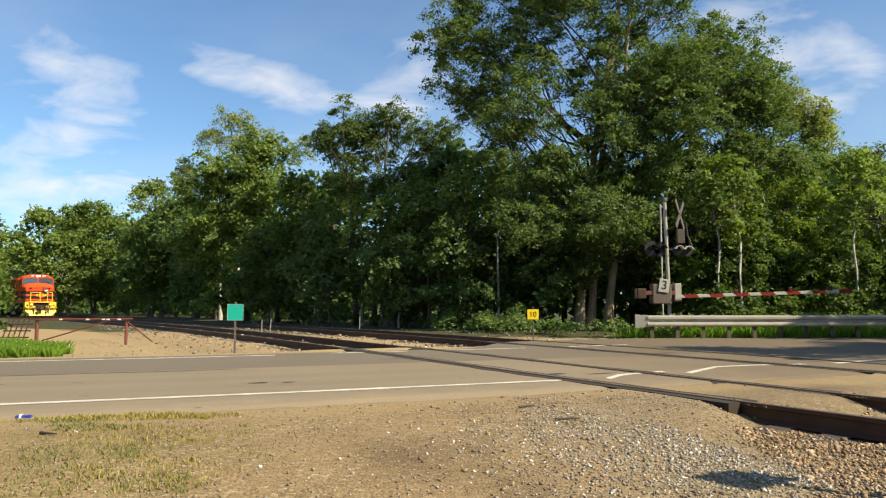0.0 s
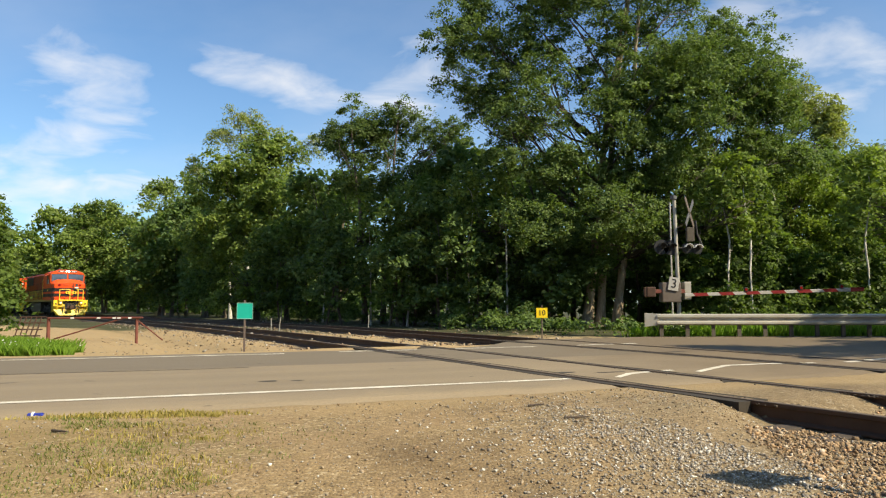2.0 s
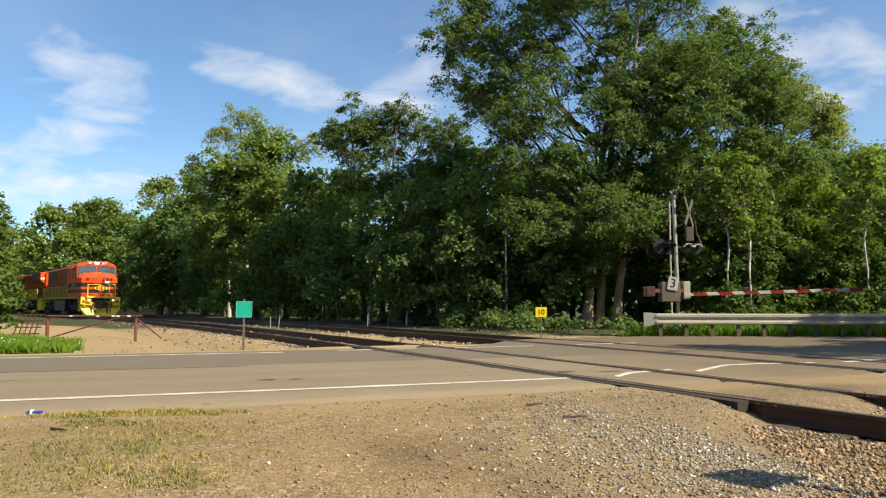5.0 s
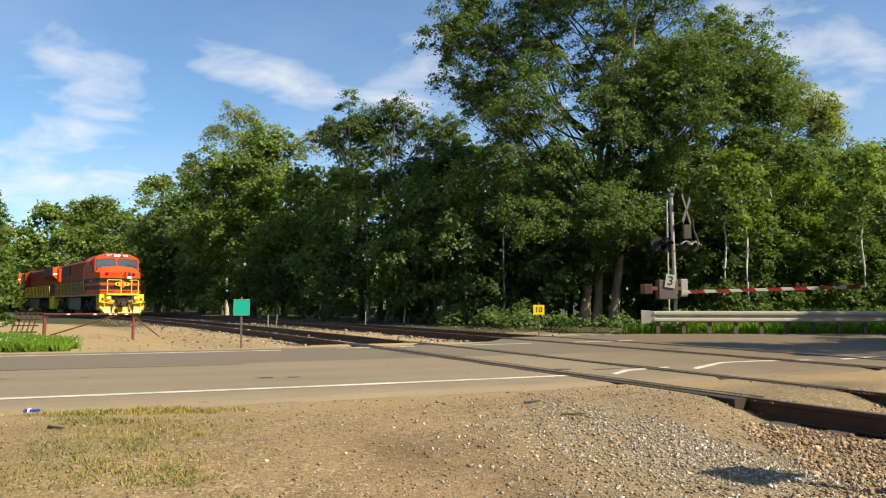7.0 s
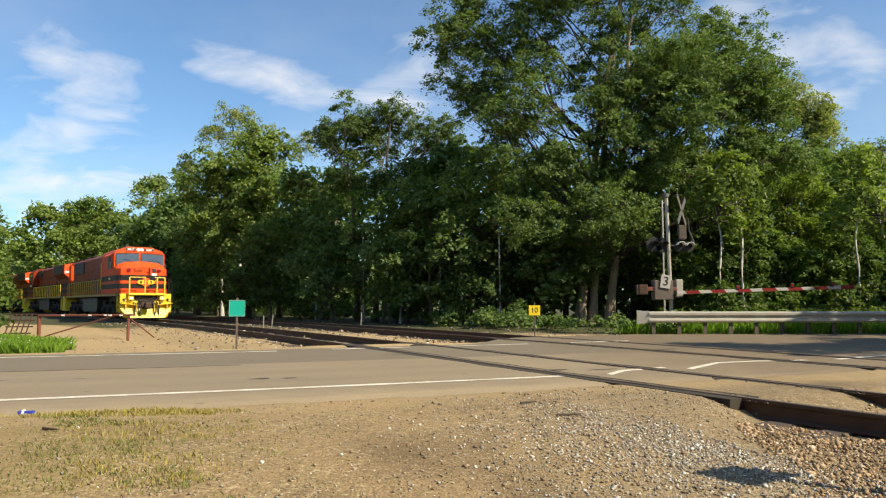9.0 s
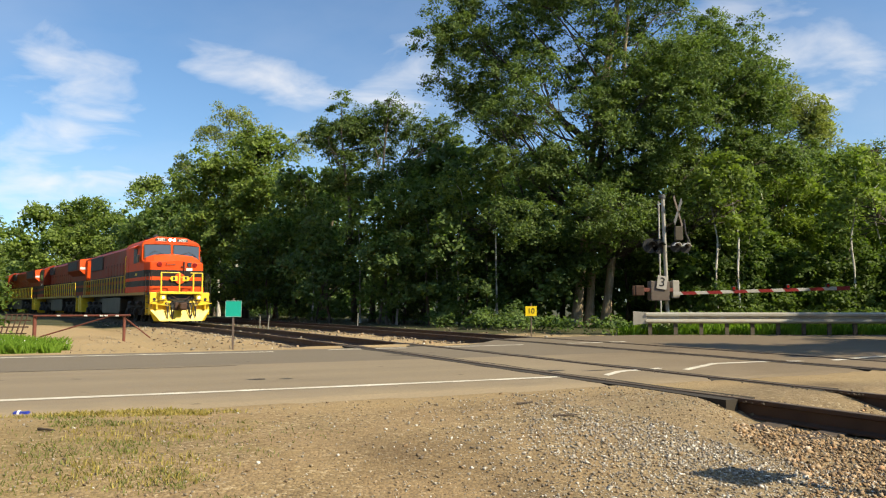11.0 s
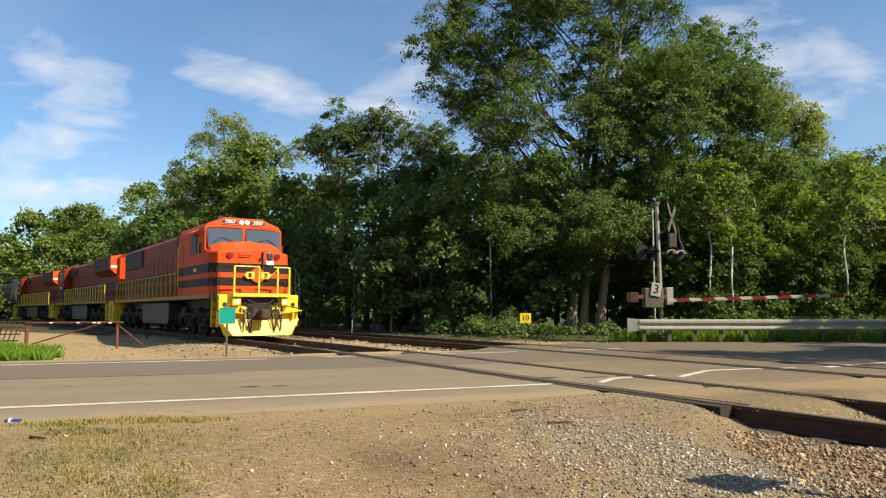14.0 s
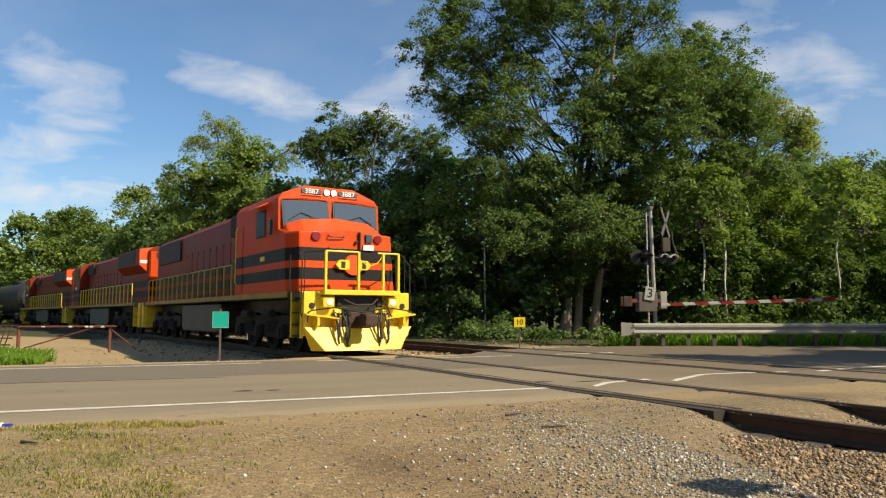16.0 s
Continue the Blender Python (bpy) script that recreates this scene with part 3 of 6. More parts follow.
BIG2 = [(3.1, -2, 8.2, 2.7, 2.0), (-0.4, -2, 8.0, 3.2, 1.7), (-3.5, -1, 7.4, 2.5, 1.5), (-2.9, -2, 5.2, 2.4, 1.5), (0.2, -2.5, 5.1, 2.6, 1.7), (4.4, -1, 6.1, 2.8, 1.8), (7.2, 0, 7.1, 1.6, 1.6), (-4.8, 2, 9.7, 1.9, 1.1), (-1.2, -1, 3.1, 1.8, 1.3), (2.8, 1.5, 3.8, 1.4, 1.4)]
MID = [(-0.7, 0, 10.9, 1.6, 1.2), (2.0, 0, 11.3, 1.8, 1.1), (0.4, 1, 9.8, 2.8, 1.5), (3.6, 0, 9.9, 1.5, 1.3), (-1.3, 0, 8.6, 1.3, 1.5), (2.1, -1, 7.5, 2.0, 1.5), (0.1, -1, 6.6, 2.0, 1.5), (4.8, 1, 10.4, 1.1, 0.9), (-2.1, 1, 10.1, 0.6, 1.2)]
MAPLE = [(0, 0, 9.4, 1.4, 1.1), (-0.9, 0, 7.6, 2.0, 1.4), (0.6, 1, 8.1, 1.8, 1.5), (-1.4, 0, 5.9, 2.0, 1.7), (1.0, -1.5, 5.7, 1.9, 1.6), (0.1, -1, 3.8, 2.5, 1.7), (1.8, 0, 4.2, 1.7, 1.7), (-2.3, 1, 4.3, 1.6, 1.8), (1.5, -1, 2.1, 1.9, 1.4), (-0.7, 0, 1.9, 1.4, 1.1)]
BIRCHES = [(-0.1, 0, 12.3, 1.3, 0.8), (-1.3, 0, 11.1, 1.0, 1.0), (-2.9, 0, 9.4, 0.8, 0.8), (1.1, 0, 12.0, 1.2, 0.7), (3.8, 0, 10.5, 1.0, 1.0), (-0.2, 0, 10.1, 2.0, 1.3), (0.5, 0, 7.5, 2.5, 1.5)]
LEFT_1 = [(-0.3, 0, 9.8, 1.2, 0.9), (-0.7, 0, 8.1, 1.8, 1.6), (1.2, 0, 8.1, 1.6, 2.1), (2.0, 1, 9.9, 1.3, 1.7), (0.1, 0, 5.6, 2.5, 2.1), (2.5, 0, 5.6, 2.1, 2.5), (-0.3, 0, 2.7, 2.1, 1.6)]
LEFT_2 = [(-2.1, 0, 10.6, 1.4, 1.2), (1.0, 0, 10.0, 1.9, 1.4), (-0.8, 0, 7.8, 2.8, 2.2), (2.0, 0, 7.2, 2.2, 2.2), (-3.0, 0, 7.8, 1.7, 2.2), (-0.1, 0, 4.4, 3.3, 2.2), (2.9, 0, 4.4, 2.2, 2.8)]
RIGHT_1 = [(1.2, 0, 8.8, 1.4, 1.1), (0.3, 1, 8.1, 1.3, 1.2), (-1.4, 0, 7.1, 1.1, 1.4), (0.8, -1, 6.3, 1.7, 1.4), (-0.7, 0, 5.0, 1.7, 1.4), (1.6, 0, 3.9, 1.4, 1.7), (-1.6, 1, 4.6, 1.2, 1.5), (-0.5, -1, 2.4, 1.9, 1.4)]
WILLOW = [(1.2, 0, 13.0, 1.5, 1.5), (-0.3, 0, 13.8, 1.1, 1.5), (1.9, 0, 10.6, 1.7, 1.9), (0.7, 0, 8.7, 1.5, 1.9), (2.7, 0, 11.8, 0.9, 1.3)]
UNDER = [(-0.5, 0, 6.7, 1.2, 1.3), (-2.2, 0, 5.3, 1.6, 1.3), (0.8, 0, 5.1, 1.3, 1.3), (-0.8, -1, 3.9, 1.8, 1.3), (-3.2, 0, 3.7, 1.6, 1.3), (1.3, 0, 3.2, 1.3, 1.3), (-2.1, 0, 2.1, 1.9, 1.1), (0.2, -1, 1.6, 1.8, 1.0)]
UNDER_2 = [(-0.6, 0, 5.6, 1.4, 1.4), (0.5, 0, 4.2, 1.7, 1.4), (-1.2, 0, 3.6, 1.4, 1.4), (1.7, 0, 3.0, 1.4, 1.4), (0.1, -1, 1.9, 1.9, 1.1)]
UNDER_R = [(-1.4, 0, 2.4, 1.2, 1.2), (0.3, 0, 2.7, 1.4, 1.2), (1.9, 0, 2.4, 1.2, 1.2), (-0.8, -1, 1.3, 1.4, 0.7), (1.0, -1, 1.1, 1.4, 0.7), (3.1, 0, 1.5, 0.9, 0.8), (1.4, 2, 4.6, 1.0, 1.0)]
BUSH_L = [(0.0, 0, 3.5, 0.6, 0.8), (0.5, 0, 2.6, 0.4, 0.8), (-0.1, 0, 2.3, 0.8, 0.9), (1.0, -0.5, 1.3, 0.4, 0.8), (0.2, -0.5, 1.0, 0.9, 0.8), (-0.8, 0, 3.2, 0.8, 1.1)]


def out(lobes, k):
    """The same crown grown k times as large."""
    return [(x * k, y * k, z * k - 0.95 * (k - 1), rx * k, rz * k) for x, y, z, rx, rz in lobes]


def tiers(lobes, seed, many, small=0.5, squat=0.62):
    """Crown lobes broken up into tiers of boughs with gaps between them."""
    rng = np.random.default_rng(seed)
    boughs = []
    for x, y, z, rx, rz in lobes:
        for k in range(many):
            d = rng.normal(size=3)
            d /= np.linalg.norm(d)
            f = rng.uniform(0.30, 0.98)
            w = rx * small * rng.uniform(0.75, 1.25)
            boughs.append((x + d[0] * f * rx, y + d[1] * f * rx, max(0.5, z + d[2] * f * rz), w, w * squat))
    return boughs


tree("locust_tree", (7.2, 33.0), tiers(BIG + BIG_TOP, 41, 9, 0.46, 0.9) + tiers(BIG2, 42, 6, 0.5, 0.8), "tall spreading locust tree with several pale leaning trunks", LEAF_LOCUST, BARK_PALE, 1, ((0, 0), (-0.7, 0.3), (-1.4, -0.2)), 0.24, 29, 0.155, 0.5, 11, twigs=3, flat=0.5, reach=0.30)
tree("locust_tree", (-5.2, 40.3), tiers(out(MID, 1.06), 43, 6, 0.46, 0.8), "slender locust tree with a rounded open crown", LEAF_LOCUST, BARK, 2, ((0, 0), (0.9, 0.4)), 0.18, 36, 0.17, 0.5, 11, twigs=4, flat=0.5, reach=0.30)
tree("maple_tree", (-14.4, 50.8), tiers(out(MAPLE, 1.41), 44, 8, 0.46, 0.75), "sunlit bright green maple tree leafy to the ground", LEAF_MAPLE, BARK, 3, ((0, 0),), 0.24, 46, 0.24, 0.75, 9, twigs=3, reach=0.42)
tree("birch_tree", (-17.5, 58.0), tiers(out(BIRCHES, 1.38), 45, 5, 0.42, 0.8), "thin-crowned birch tree rising behind the maple", LEAF_PALE, BIRCH, 4, ((-1, 0), (0.6, 0)), 0.16, 34, 0.19, 0.6, 7, twigs=5, reach=0.45)
tree("wood_tree", (-30.5, 73.4), tiers(out(LEFT_1, 1.41), 46, 5, 0.5, 0.8), "dense green broadleaf tree beside the railway", LEAF_MAPLE, BARK, 5, per=60, size=0.30, slim=0.7, reach=0.62, twigs=4)
tree("wood_tree", (-52.4, 105.0), tiers(out(LEFT_2, 1.5), 47, 5, 0.5, 0.8), "distant pale green broadleaf tree along the line", LEAF_MAPLE, BARK, 6, per=60, size=0.42, slim=0.7, reach=0.85, twigs=4)
right = tree("wood_tree", (20.3, 36.0), tiers(RIGHT_1, 48, 7, 0.48, 0.7), "light green broadleaf tree with a thin pale trunk", LEAF_MAPLE, BIRCH, 7, girth=0.1, per=36, size=0.17, slim=0.6, reach=0.36, twigs=4)
tree("willow_tree", (19.9, 43.0), tiers(WILLOW, 49, 9, 0.5, 1.0), "pale yellowish willow crown behind the locust", LEAF_PALE, BARK, 8, per=52, size=0.24, slim=0.4, reach=0.40, twigs=4)
under = tree("understory_tree", (1.0, 34.0), UNDER, "shaded understory tree with dark leaves", LEAF_DARK, BARK, 9, ((0, 0), (-1.8, 0.3), (0.8, -0.3)), 0.09, 32, 0.26, 0.6, 7, group="understory")
under2 = tree("understory_tree", (-6.3, 39.0), UNDER_2, "shaded understory tree with dark leaves", LEAF_DARK, BARK, 10, ((0, 0), (-1.0, 0.3)), 0.09, 36, 0.26, 0.6, 7, group="understory")
bush_right = tree("bush", (11.9, 30.0), UNDER_R, "bright green bushes behind the guardrail", LEAF_BUSH, BARK, 11, ((0, 0), (-1, 0), (1.5, 0)), 0.05, 44, 0.18, 0.6, category="bush")
tree("bush", (-13.55, 20.0), BUSH_L, "sunlit leafy bush beside the field gate", LEAF_BUSH, BARK, 12, ((0, 0), (0.4, 0)), 0.05, 60, 0.15, 0.6, 8, category="bush")

# ---- the train ----


def livery_material(name, low, high, soot):
    """Orange paint with two black bands low on the body, faded and dusty."""

    def build(n):
        at = n.add("TexCoord").outputs["Object"]
        z = n.add("SeparateXYZ", Vector=at).outputs[2]
        big, small = n.noise(at, 1.6, 5.0), n.noise(at, 45.0, 3.0)
        streak = n.noise(n.add("Mapping", Vector=at, Scale=(6, 6, 0.5)).outputs[0], 1.5, 4.0)
        paint = n.ramp(big, [(0.3, low), (0.7, high)])
        level = n.math("DIVIDE", z, 5.0)
        band = n.ramp(level, [(0.0, 0.0), (1.80 / 5, 1.0), (2.10 / 5, 0.0), (2.28 / 5, 1.0), (2.60 / 5, 0.0)], "CONSTANT")
        col = n.mix(band, paint, (0.012, 0.011, 0.011))
        col = n.mix(n.ramp(streak, [(0.42, 0.0), (0.8, soot)]), col, (0.07, 0.035, 0.022))
        s = n.add("BsdfPrincipled", Base_Color=col, Roughness=n.math("ADD", 0.38, n.math("MULTIPLY", big, 0.25)), Normal=bump(n, small, 0.05, 0.005))
        s.inputs["Specular IOR Level"].default_value = 0.14
        return s.outputs[0]

    return material(name, build)


def lamp_material(name, colour, power):
    return material(name, lambda n: n.add("Emission", Color=(*colour, 1), Strength=power).outputs[0])


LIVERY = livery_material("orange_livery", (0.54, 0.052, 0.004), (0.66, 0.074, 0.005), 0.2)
# darker copy of LIVERY: shade of the sides away from the sun, plus soot
LIVERY_SHADED = livery_material("shaded_sooty_livery", (0.18, 0.019, 0.004), (0.27, 0.028, 0.004), 0.5)
ORANGE = plain("orange_paint", (0.74, 0.082, 0.005), 0.4, wear=0.15, scale=2.0)
YELLOW = plain("yellow_paint", (0.86, 0.60, 0.02), 0.45, wear=0.35, scale=4.0, dirt=(0.35, 0.22, 0.05))
DIM_YELLOW = plain("sooty_yellow", (0.36, 0.24, 0.03), 0.6, wear=0.6, scale=3.0, dirt=(0.07, 0.05, 0.025))
BLACK = plain("black_paint", (0.015, 0.014, 0.013), 0.55, wear=0.4)
# darker copy of YELLOW that carries the shade on the lead engine's side handrails
SHADED_YELLOW = plain("shaded_rail_yellow", (0.56, 0.39, 0.03), 0.55, wear=0.6, scale=1.2, dirt=(0.14, 0.09, 0.03))
# grime, deepened to hold the shade on the train's shadow side
SHADED_GRIME = plain("shaded_underframe_grime", (0.015, 0.013, 0.012), 0.85, wear=0.5, dirt=(0.036, 0.028, 0.020))
HOSE = plain("rubber_hose", (0.02, 0.018, 0.017), 0.6)
COUPLER_RUST = plain("rusty_coupler", (0.075, 0.04, 0.026), 0.75, 0.3, wear=0.5)
WHITE_PAINT = plain("white_paint", (0.75, 0.74, 0.70), 0.5, wear=0.2)
RED_LENS = plain("red_lens", (0.22, 0.010, 0.008), 0.2)
GRILLE = plain("dark_grille", (0.03, 0.026, 0.024), 0.7, wear=0.4, grain=20.0, relief=0.6)
HEAD_LAMP = lamp_material("head_lamp", (1.0, 0.93, 0.78), 6.0)
DITCH_LAMP = lamp_material("ditch_lamp", (1.0, 0.93, 0.8), 1.1)
# dusty tank colour, lowered for the shade on that side
FUEL_TANK = plain("shaded_dusty_fuel_tank", (0.028, 0.025, 0.022), 0.5, wear=0.5, scale=2.0, dirt=(0.06, 0.048, 0.038))
TANK_GREY = plain("tank_car_paint", (0.024, 0.022, 0.021), 0.6, wear=0.5, dirt=(0.06, 0.05, 0.04))


def glass_material():
    def build(n):
        at = n.add("TexCoord").outputs["Object"]
        g = n.add("BsdfPrincipled", Base_Color=(0.045, 0.062, 0.085, 1), Roughness=n.math("ADD", 0.03, n.math("MULTIPLY", n.noise(at, 8.0), 0.08)))
        g.inputs["Specular IOR Level"].default_value = 1.0
        return g.outputs[0]

    return material("cab_glass", build)


GLASS = glass_material()
SIDE_GLASS = plain("tinted_side_glass", (0.014, 0.013, 0.013), 0.5, wear=0.2)
TRAIN, WHEELS = [], []


def words(name, text, size, mat, parent, m, label=""):
    c = bpy.data.curves.new(name, "FONT")
    c.body, c.size, c.extrude, c.align_x, c.align_y = text, size, 0.004, "CENTER", "CENTER"
    c.materials.append(mat)
    ob = new(name, c)
    ob.parent = parent
    ob.matrix_basis = m
    return tagged(ob, label)


def facing(x, y, z, tilt=0.0):
    """A pose whose z axis looks forward along the engine, for plates on its nose."""
    return Matrix.Translation((x, y, z)) @ Matrix.Rotation(radians(90), 4, "Z") @ Matrix.Rotation(radians(90 - tilt), 4, "X")


def bm_new(fn, *args, **kw):
    bm = bmesh.new()
    fn(bm, *args, **kw)
    return bm


def prism(bm, bottom, top):
    """A solid between two outlines of equal length."""
    a, b = [bm.verts.new(v) for v in bottom], [bm.verts.new(v) for v in top]
    k = len(a)
    bm.faces.new(a[::-1])
    bm.faces.new(b)
    for i in range(k):
        bm.faces.new((a[i], a[(i + 1) % k], b[(i + 1) % k], b[i]))
    return bm


def soften(bm, amount):
    bmesh.ops.bevel(bm, geom=list(bm.edges), offset=amount, segments=2, affect="EDGES", profile=0.6)
    return bm


def wheelset_mesh():
    bm = bmesh.new()
    turn = Matrix.Rotation(radians(90), 4, "X")
    rod(bm, (0, -1.05, 0), (0, 1.05, 0), 0.09, sides=12)
    for side in (-1, 1):
        lathe(bm, [(0.10, -0.06), (0.40, -0.045), (0.42, -0.07), (0.51, -0.07), (0.51, 0.05), (0.54, 0.065), (0.54, 0.09), (0.40, 0.08), (0.38, 0.03), (0.10, 0.05)] if side > 0 else [(0.10, -0.05), (0.38, -0.03), (0.40, -0.08), (0.54, -0.09), (0.54, -0.065), (0.51, -0.05), (0.51, 0.07), (0.42, 0.07), (0.40, 0.045), (0.10, 0.06)], Matrix.Translation((0, -side * 0.76, 0)) @ turn, 28)
        for k in range(4):
            a = k * math.pi / 2
            rod(bm, (0.25 * math.cos(a), side * 0.70, 0.25 * math.sin(a)), (0.25 * math.cos(a), side * 0.86, 0.25 * math.sin(a)), 0.05, sides=6)
    me = bpy.data.meshes.new("wheelset")
    bm.to_mesh(me)
    bm.free()
    me.materials.append(SHADED_GRIME)
    return me


WHEELSET = wheelset_mesh()


def truck(parent, x, axles):
    bm = bmesh.new()
    for side in (-1, 1):
        y0, y1 = sorted((side * 1.0, side * 1.16))
        n = axles[0] + 0.75
        extrude_profile(bm, [(-n, 0.62), (-n + 0.1, 0.5), (-0.9, 0.36), (0.9, 0.36), (n - 0.1, 0.5), (n, 0.62), (n, 0.86), (n - 0.4, 0.93), (-n + 0.4, 0.93), (-n, 0.86)], y0, y1, bevel=0.02)
        for a in axles:
            box(bm, (a - 0.2, a + 0.2), sorted((side * 1.14, side * 1.32)), (0.34, 0.70), 0.04)
            rod(bm, (a, side * 1.3, 0.51), (a, side * 1.36, 0.51), 0.13, sides=12)
        for a in (axles[0] - 0.85, axles[-1] + 0.85):
            for dx in (-0.2, 0.2):
                for k in range(5):
                    rod(bm, (a + dx, side * 1.22, 0.50 + k * 0.06), (a + dx, side * 1.22, 0.535 + k * 0.06), 0.10, sides=10)
            rod(bm, (a - 0.3, side * 1.3, 0.98), (a + 0.3, side * 1.3, 0.98), 0.11, sides=12)
    box(bm, (-0.35, 0.35), (-1.0, 1.0), (0.5, 0.95), 0.04)
    t = part("truck", bm, SHADED_GRIME, parent, "grimy three-axle truck with shade in its colour")
    t.matrix_basis = pose(x, 0, 0)
    for a in axles:
        w = part_me("wheelset", WHEELSET, t)
        w.matrix_basis = pose(a, 0, 0.51)
        WHEELS.append((w, a))
    return t


def rail_run(parent, side, x0, x1, base, top, count, paint, y=1.44):
    """Handrail posts along a walkway, each a part, and the rail on them."""
    for x in np.linspace(x0, x1, count):
        bm = rod(bmesh.new(), (x, side * y, base), (x, side * y, top), 0.030, sides=8)
        part("handrail_post", bm, paint, parent)
    part("handrail", pipe(bmesh.new(), [(x0, side * y, top), (x1, side * y, top)], 0.02), paint, parent)


def locomotive(back, wide_cab, digits, label):
    t = thing("locomotive", (0, 0, 0), label, "locomotive", "locomotives")
    # frame, tank, trucks
    bm = bmesh.new()
    box(bm, (-20.3, -0.7), (-1.43, 1.43), (1.36, 1.50), 0.02)
    box(bm, (-20.0, -0.9), (-0.6, 0.6), (0.95, 1.38), 0.03)
    part("frame", bm, BLACK, t, "black frame and walkway")
    for side in (-1, 1):
        part("side_sill", box(bmesh.new(), (-19.2, -1.6), sorted((side * 1.43, side * 1.47)), (1.38, 1.52), 0.01), DIM_YELLOW, t, "sooty yellow side sill")
    part("fuel_tank", soften(extrude_profile(bmesh.new(), [(-13.2, 0.55), (-13.0, 0.36), (-8.2, 0.36), (-8.0, 0.55), (-8.0, 1.3), (-13.2, 1.3)], -1.3, 1.3), 0.06), FUEL_TANK, t, "long dusty fuel tank with shade in its colour")
    part("air_reservoir", bm_new(rod, (-13.0, -1.15, 1.18), (-8.4, -1.15, 1.18), 0.15, sides=14), SHADED_GRIME, t)
    for x in (-4.3, -16.5):
        truck(t, x, (1.75, 0.0, -1.75))
    # long hood with doors, grilles, radiators, fans and exhaust
    hood_front = -6.0 if wide_cab else -5.1
    bm = extrude_profile(bmesh.new(), [(-0.92, 1.5), (0.92, 1.5), (0.92, 4.05), (0.68, 4.25), (-0.68, 4.25), (-0.92, 4.05)], -19.9, hood_front, Matrix(((0, 1, 0, 0), (1, 0, 0, 0), (0, 0, 1, 0), (0, 0, 0, 1))), 0.02)
    hood = part("long_hood", bm, LIVERY_SHADED, t, "sooty worn orange long hood with painted-in shade")
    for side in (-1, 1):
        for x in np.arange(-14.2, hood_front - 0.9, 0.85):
            part("hood_door", box(bmesh.new(), (x, x + 0.79), sorted((side * 0.915, side * 0.94)), (1.62, 3.35), 0.01), LIVERY_SHADED, hood)
            for z in (1.85, 2.6, 3.2):
                part("hinge", box(bmesh.new(), (x + 0.01, x + 0.07), sorted((side * 0.935, side * 0.955)), (z, z + 0.10)), SHADED_GRIME, hood)
        if wide_cab:
            part("radiator_grille", box(bmesh.new(), (-19.3, -15.2), sorted((side * 0.9, side * 1.0)), (3.15, 4.05), 0.04), GRILLE, hood, "black radiator intake grille")
        else:
            wing = prism(bmesh.new(), [(-19.7, side * 0.88, 2.95), (-19.7, side * 1.34, 3.35), (-19.7, side * 1.34, 4.12), (-19.7, side * 0.7, 4.24)], [(-15.0, side * 0.88, 2.95), (-15.0, side * 1.34, 3.35), (-15.0, side * 1.34, 4.12), (-15.0, side * 0.7, 4.24)])
            wing = part("radiator_wing", soften(wing, 0.02), LIVERY_SHADED, hood, "flared sooty radiator wing with painted-in shade")
            # the sunlit end face is put in as a brighter orange
            part("wing_end", prism(bmesh.new(), [(-19.73, side * 0.90, 2.98), (-19.73, side * 1.33, 3.36), (-19.73, side * 1.33, 4.11), (-19.73, side * 0.72, 4.22)], [(-19.70, side * 0.90, 2.98), (-19.70, side * 1.33, 3.36), (-19.70, side * 1.33, 4.11), (-19.70, side * 0.72, 4.22)]), ORANGE, wing, "orange end of the wing, coloured as sunlit")
            part("radiator_grille", box(bmesh.new(), (-18.9, -15.4), sorted((side * 1.32, side * 1.36)), (3.4, 4.06), 0.01), GRILLE, wing, "black radiator grille")
            part("digits_bar", box(bmesh.new(), (-19.745, -19.72), sorted((side * 0.95, side * 1.3)), (3.42, 3.58)), WHITE_PAINT, wing)
        for z in np.arange(3.52, 4.05, 0.11):
            part("louvre", box(bmesh.new(), (hood_front - 1.95, hood_front - 0.2), sorted((side * 1.04, side * 1.065)), (z, z + 0.03)), SHADED_GRIME, hood)
        part("air_intake", box(bmesh.new(), (hood_front - 2.0, hood_front - 0.15), sorted((side * 0.9, side * 1.05)), (3.45, 4.1), 0.04), GRILLE, hood, "black dynamic brake intake")
        rail_run(t, side, -19.0, hood_front - 0.4 if wide_cab else -5.6, 1.5, 2.45, 17, SHADED_YELLOW if wide_cab else YELLOW)
    for x in (-18.4, -17.0, -15.6):
        part("roof_fan", bm_new(rod, (x, 0, 4.22), (x, 0, 4.40), 0.56, sides=20), SHADED_GRIME, hood)
    part("exhaust_stack", bm_new(rod, (-11.2, 0, 4.2), (-11.2, 0, 4.42), 0.34, sides=16), SHADED_GRIME, hood, "sooty exhaust stack")
    part("roof_hatch", box(bmesh.new(), (-9.6, -7.6), (-0.55, 0.55), (4.2, 4.36), 0.04), SHADED_GRIME, hood)
    part("hood_end", soften(box(bmesh.new(), (-19.96, -19.88), (-0.86, 0.86), (1.6, 4.0)), 0.02), LIVERY, hood)
    part("rear_number_board", box(bmesh.new(), (-19.99, -19.94), (-0.6, 0.6), (3.7, 3.95)), BLACK, hood)
    # rear end plate and its rails
    part("rear_pilot", box(bmesh.new(), (-20.55, -20.2), (-1.43, 1.43), (0.35, 1.5), 0.03), YELLOW, t, "yellow rear pilot plate")
    for side in (-1, 1):
        bm = bmesh.new()
        for k in range(4):
            box(bm, (-20.2, -19.5), sorted((side * 1.0, side * 1.42)), (0.40 + k * 0.28, 0.43 + k * 0.28))
        box(bm, (-19.5, -19.46), sorted((side * 1.0, side * 1.46)), (0.38, 1.5))
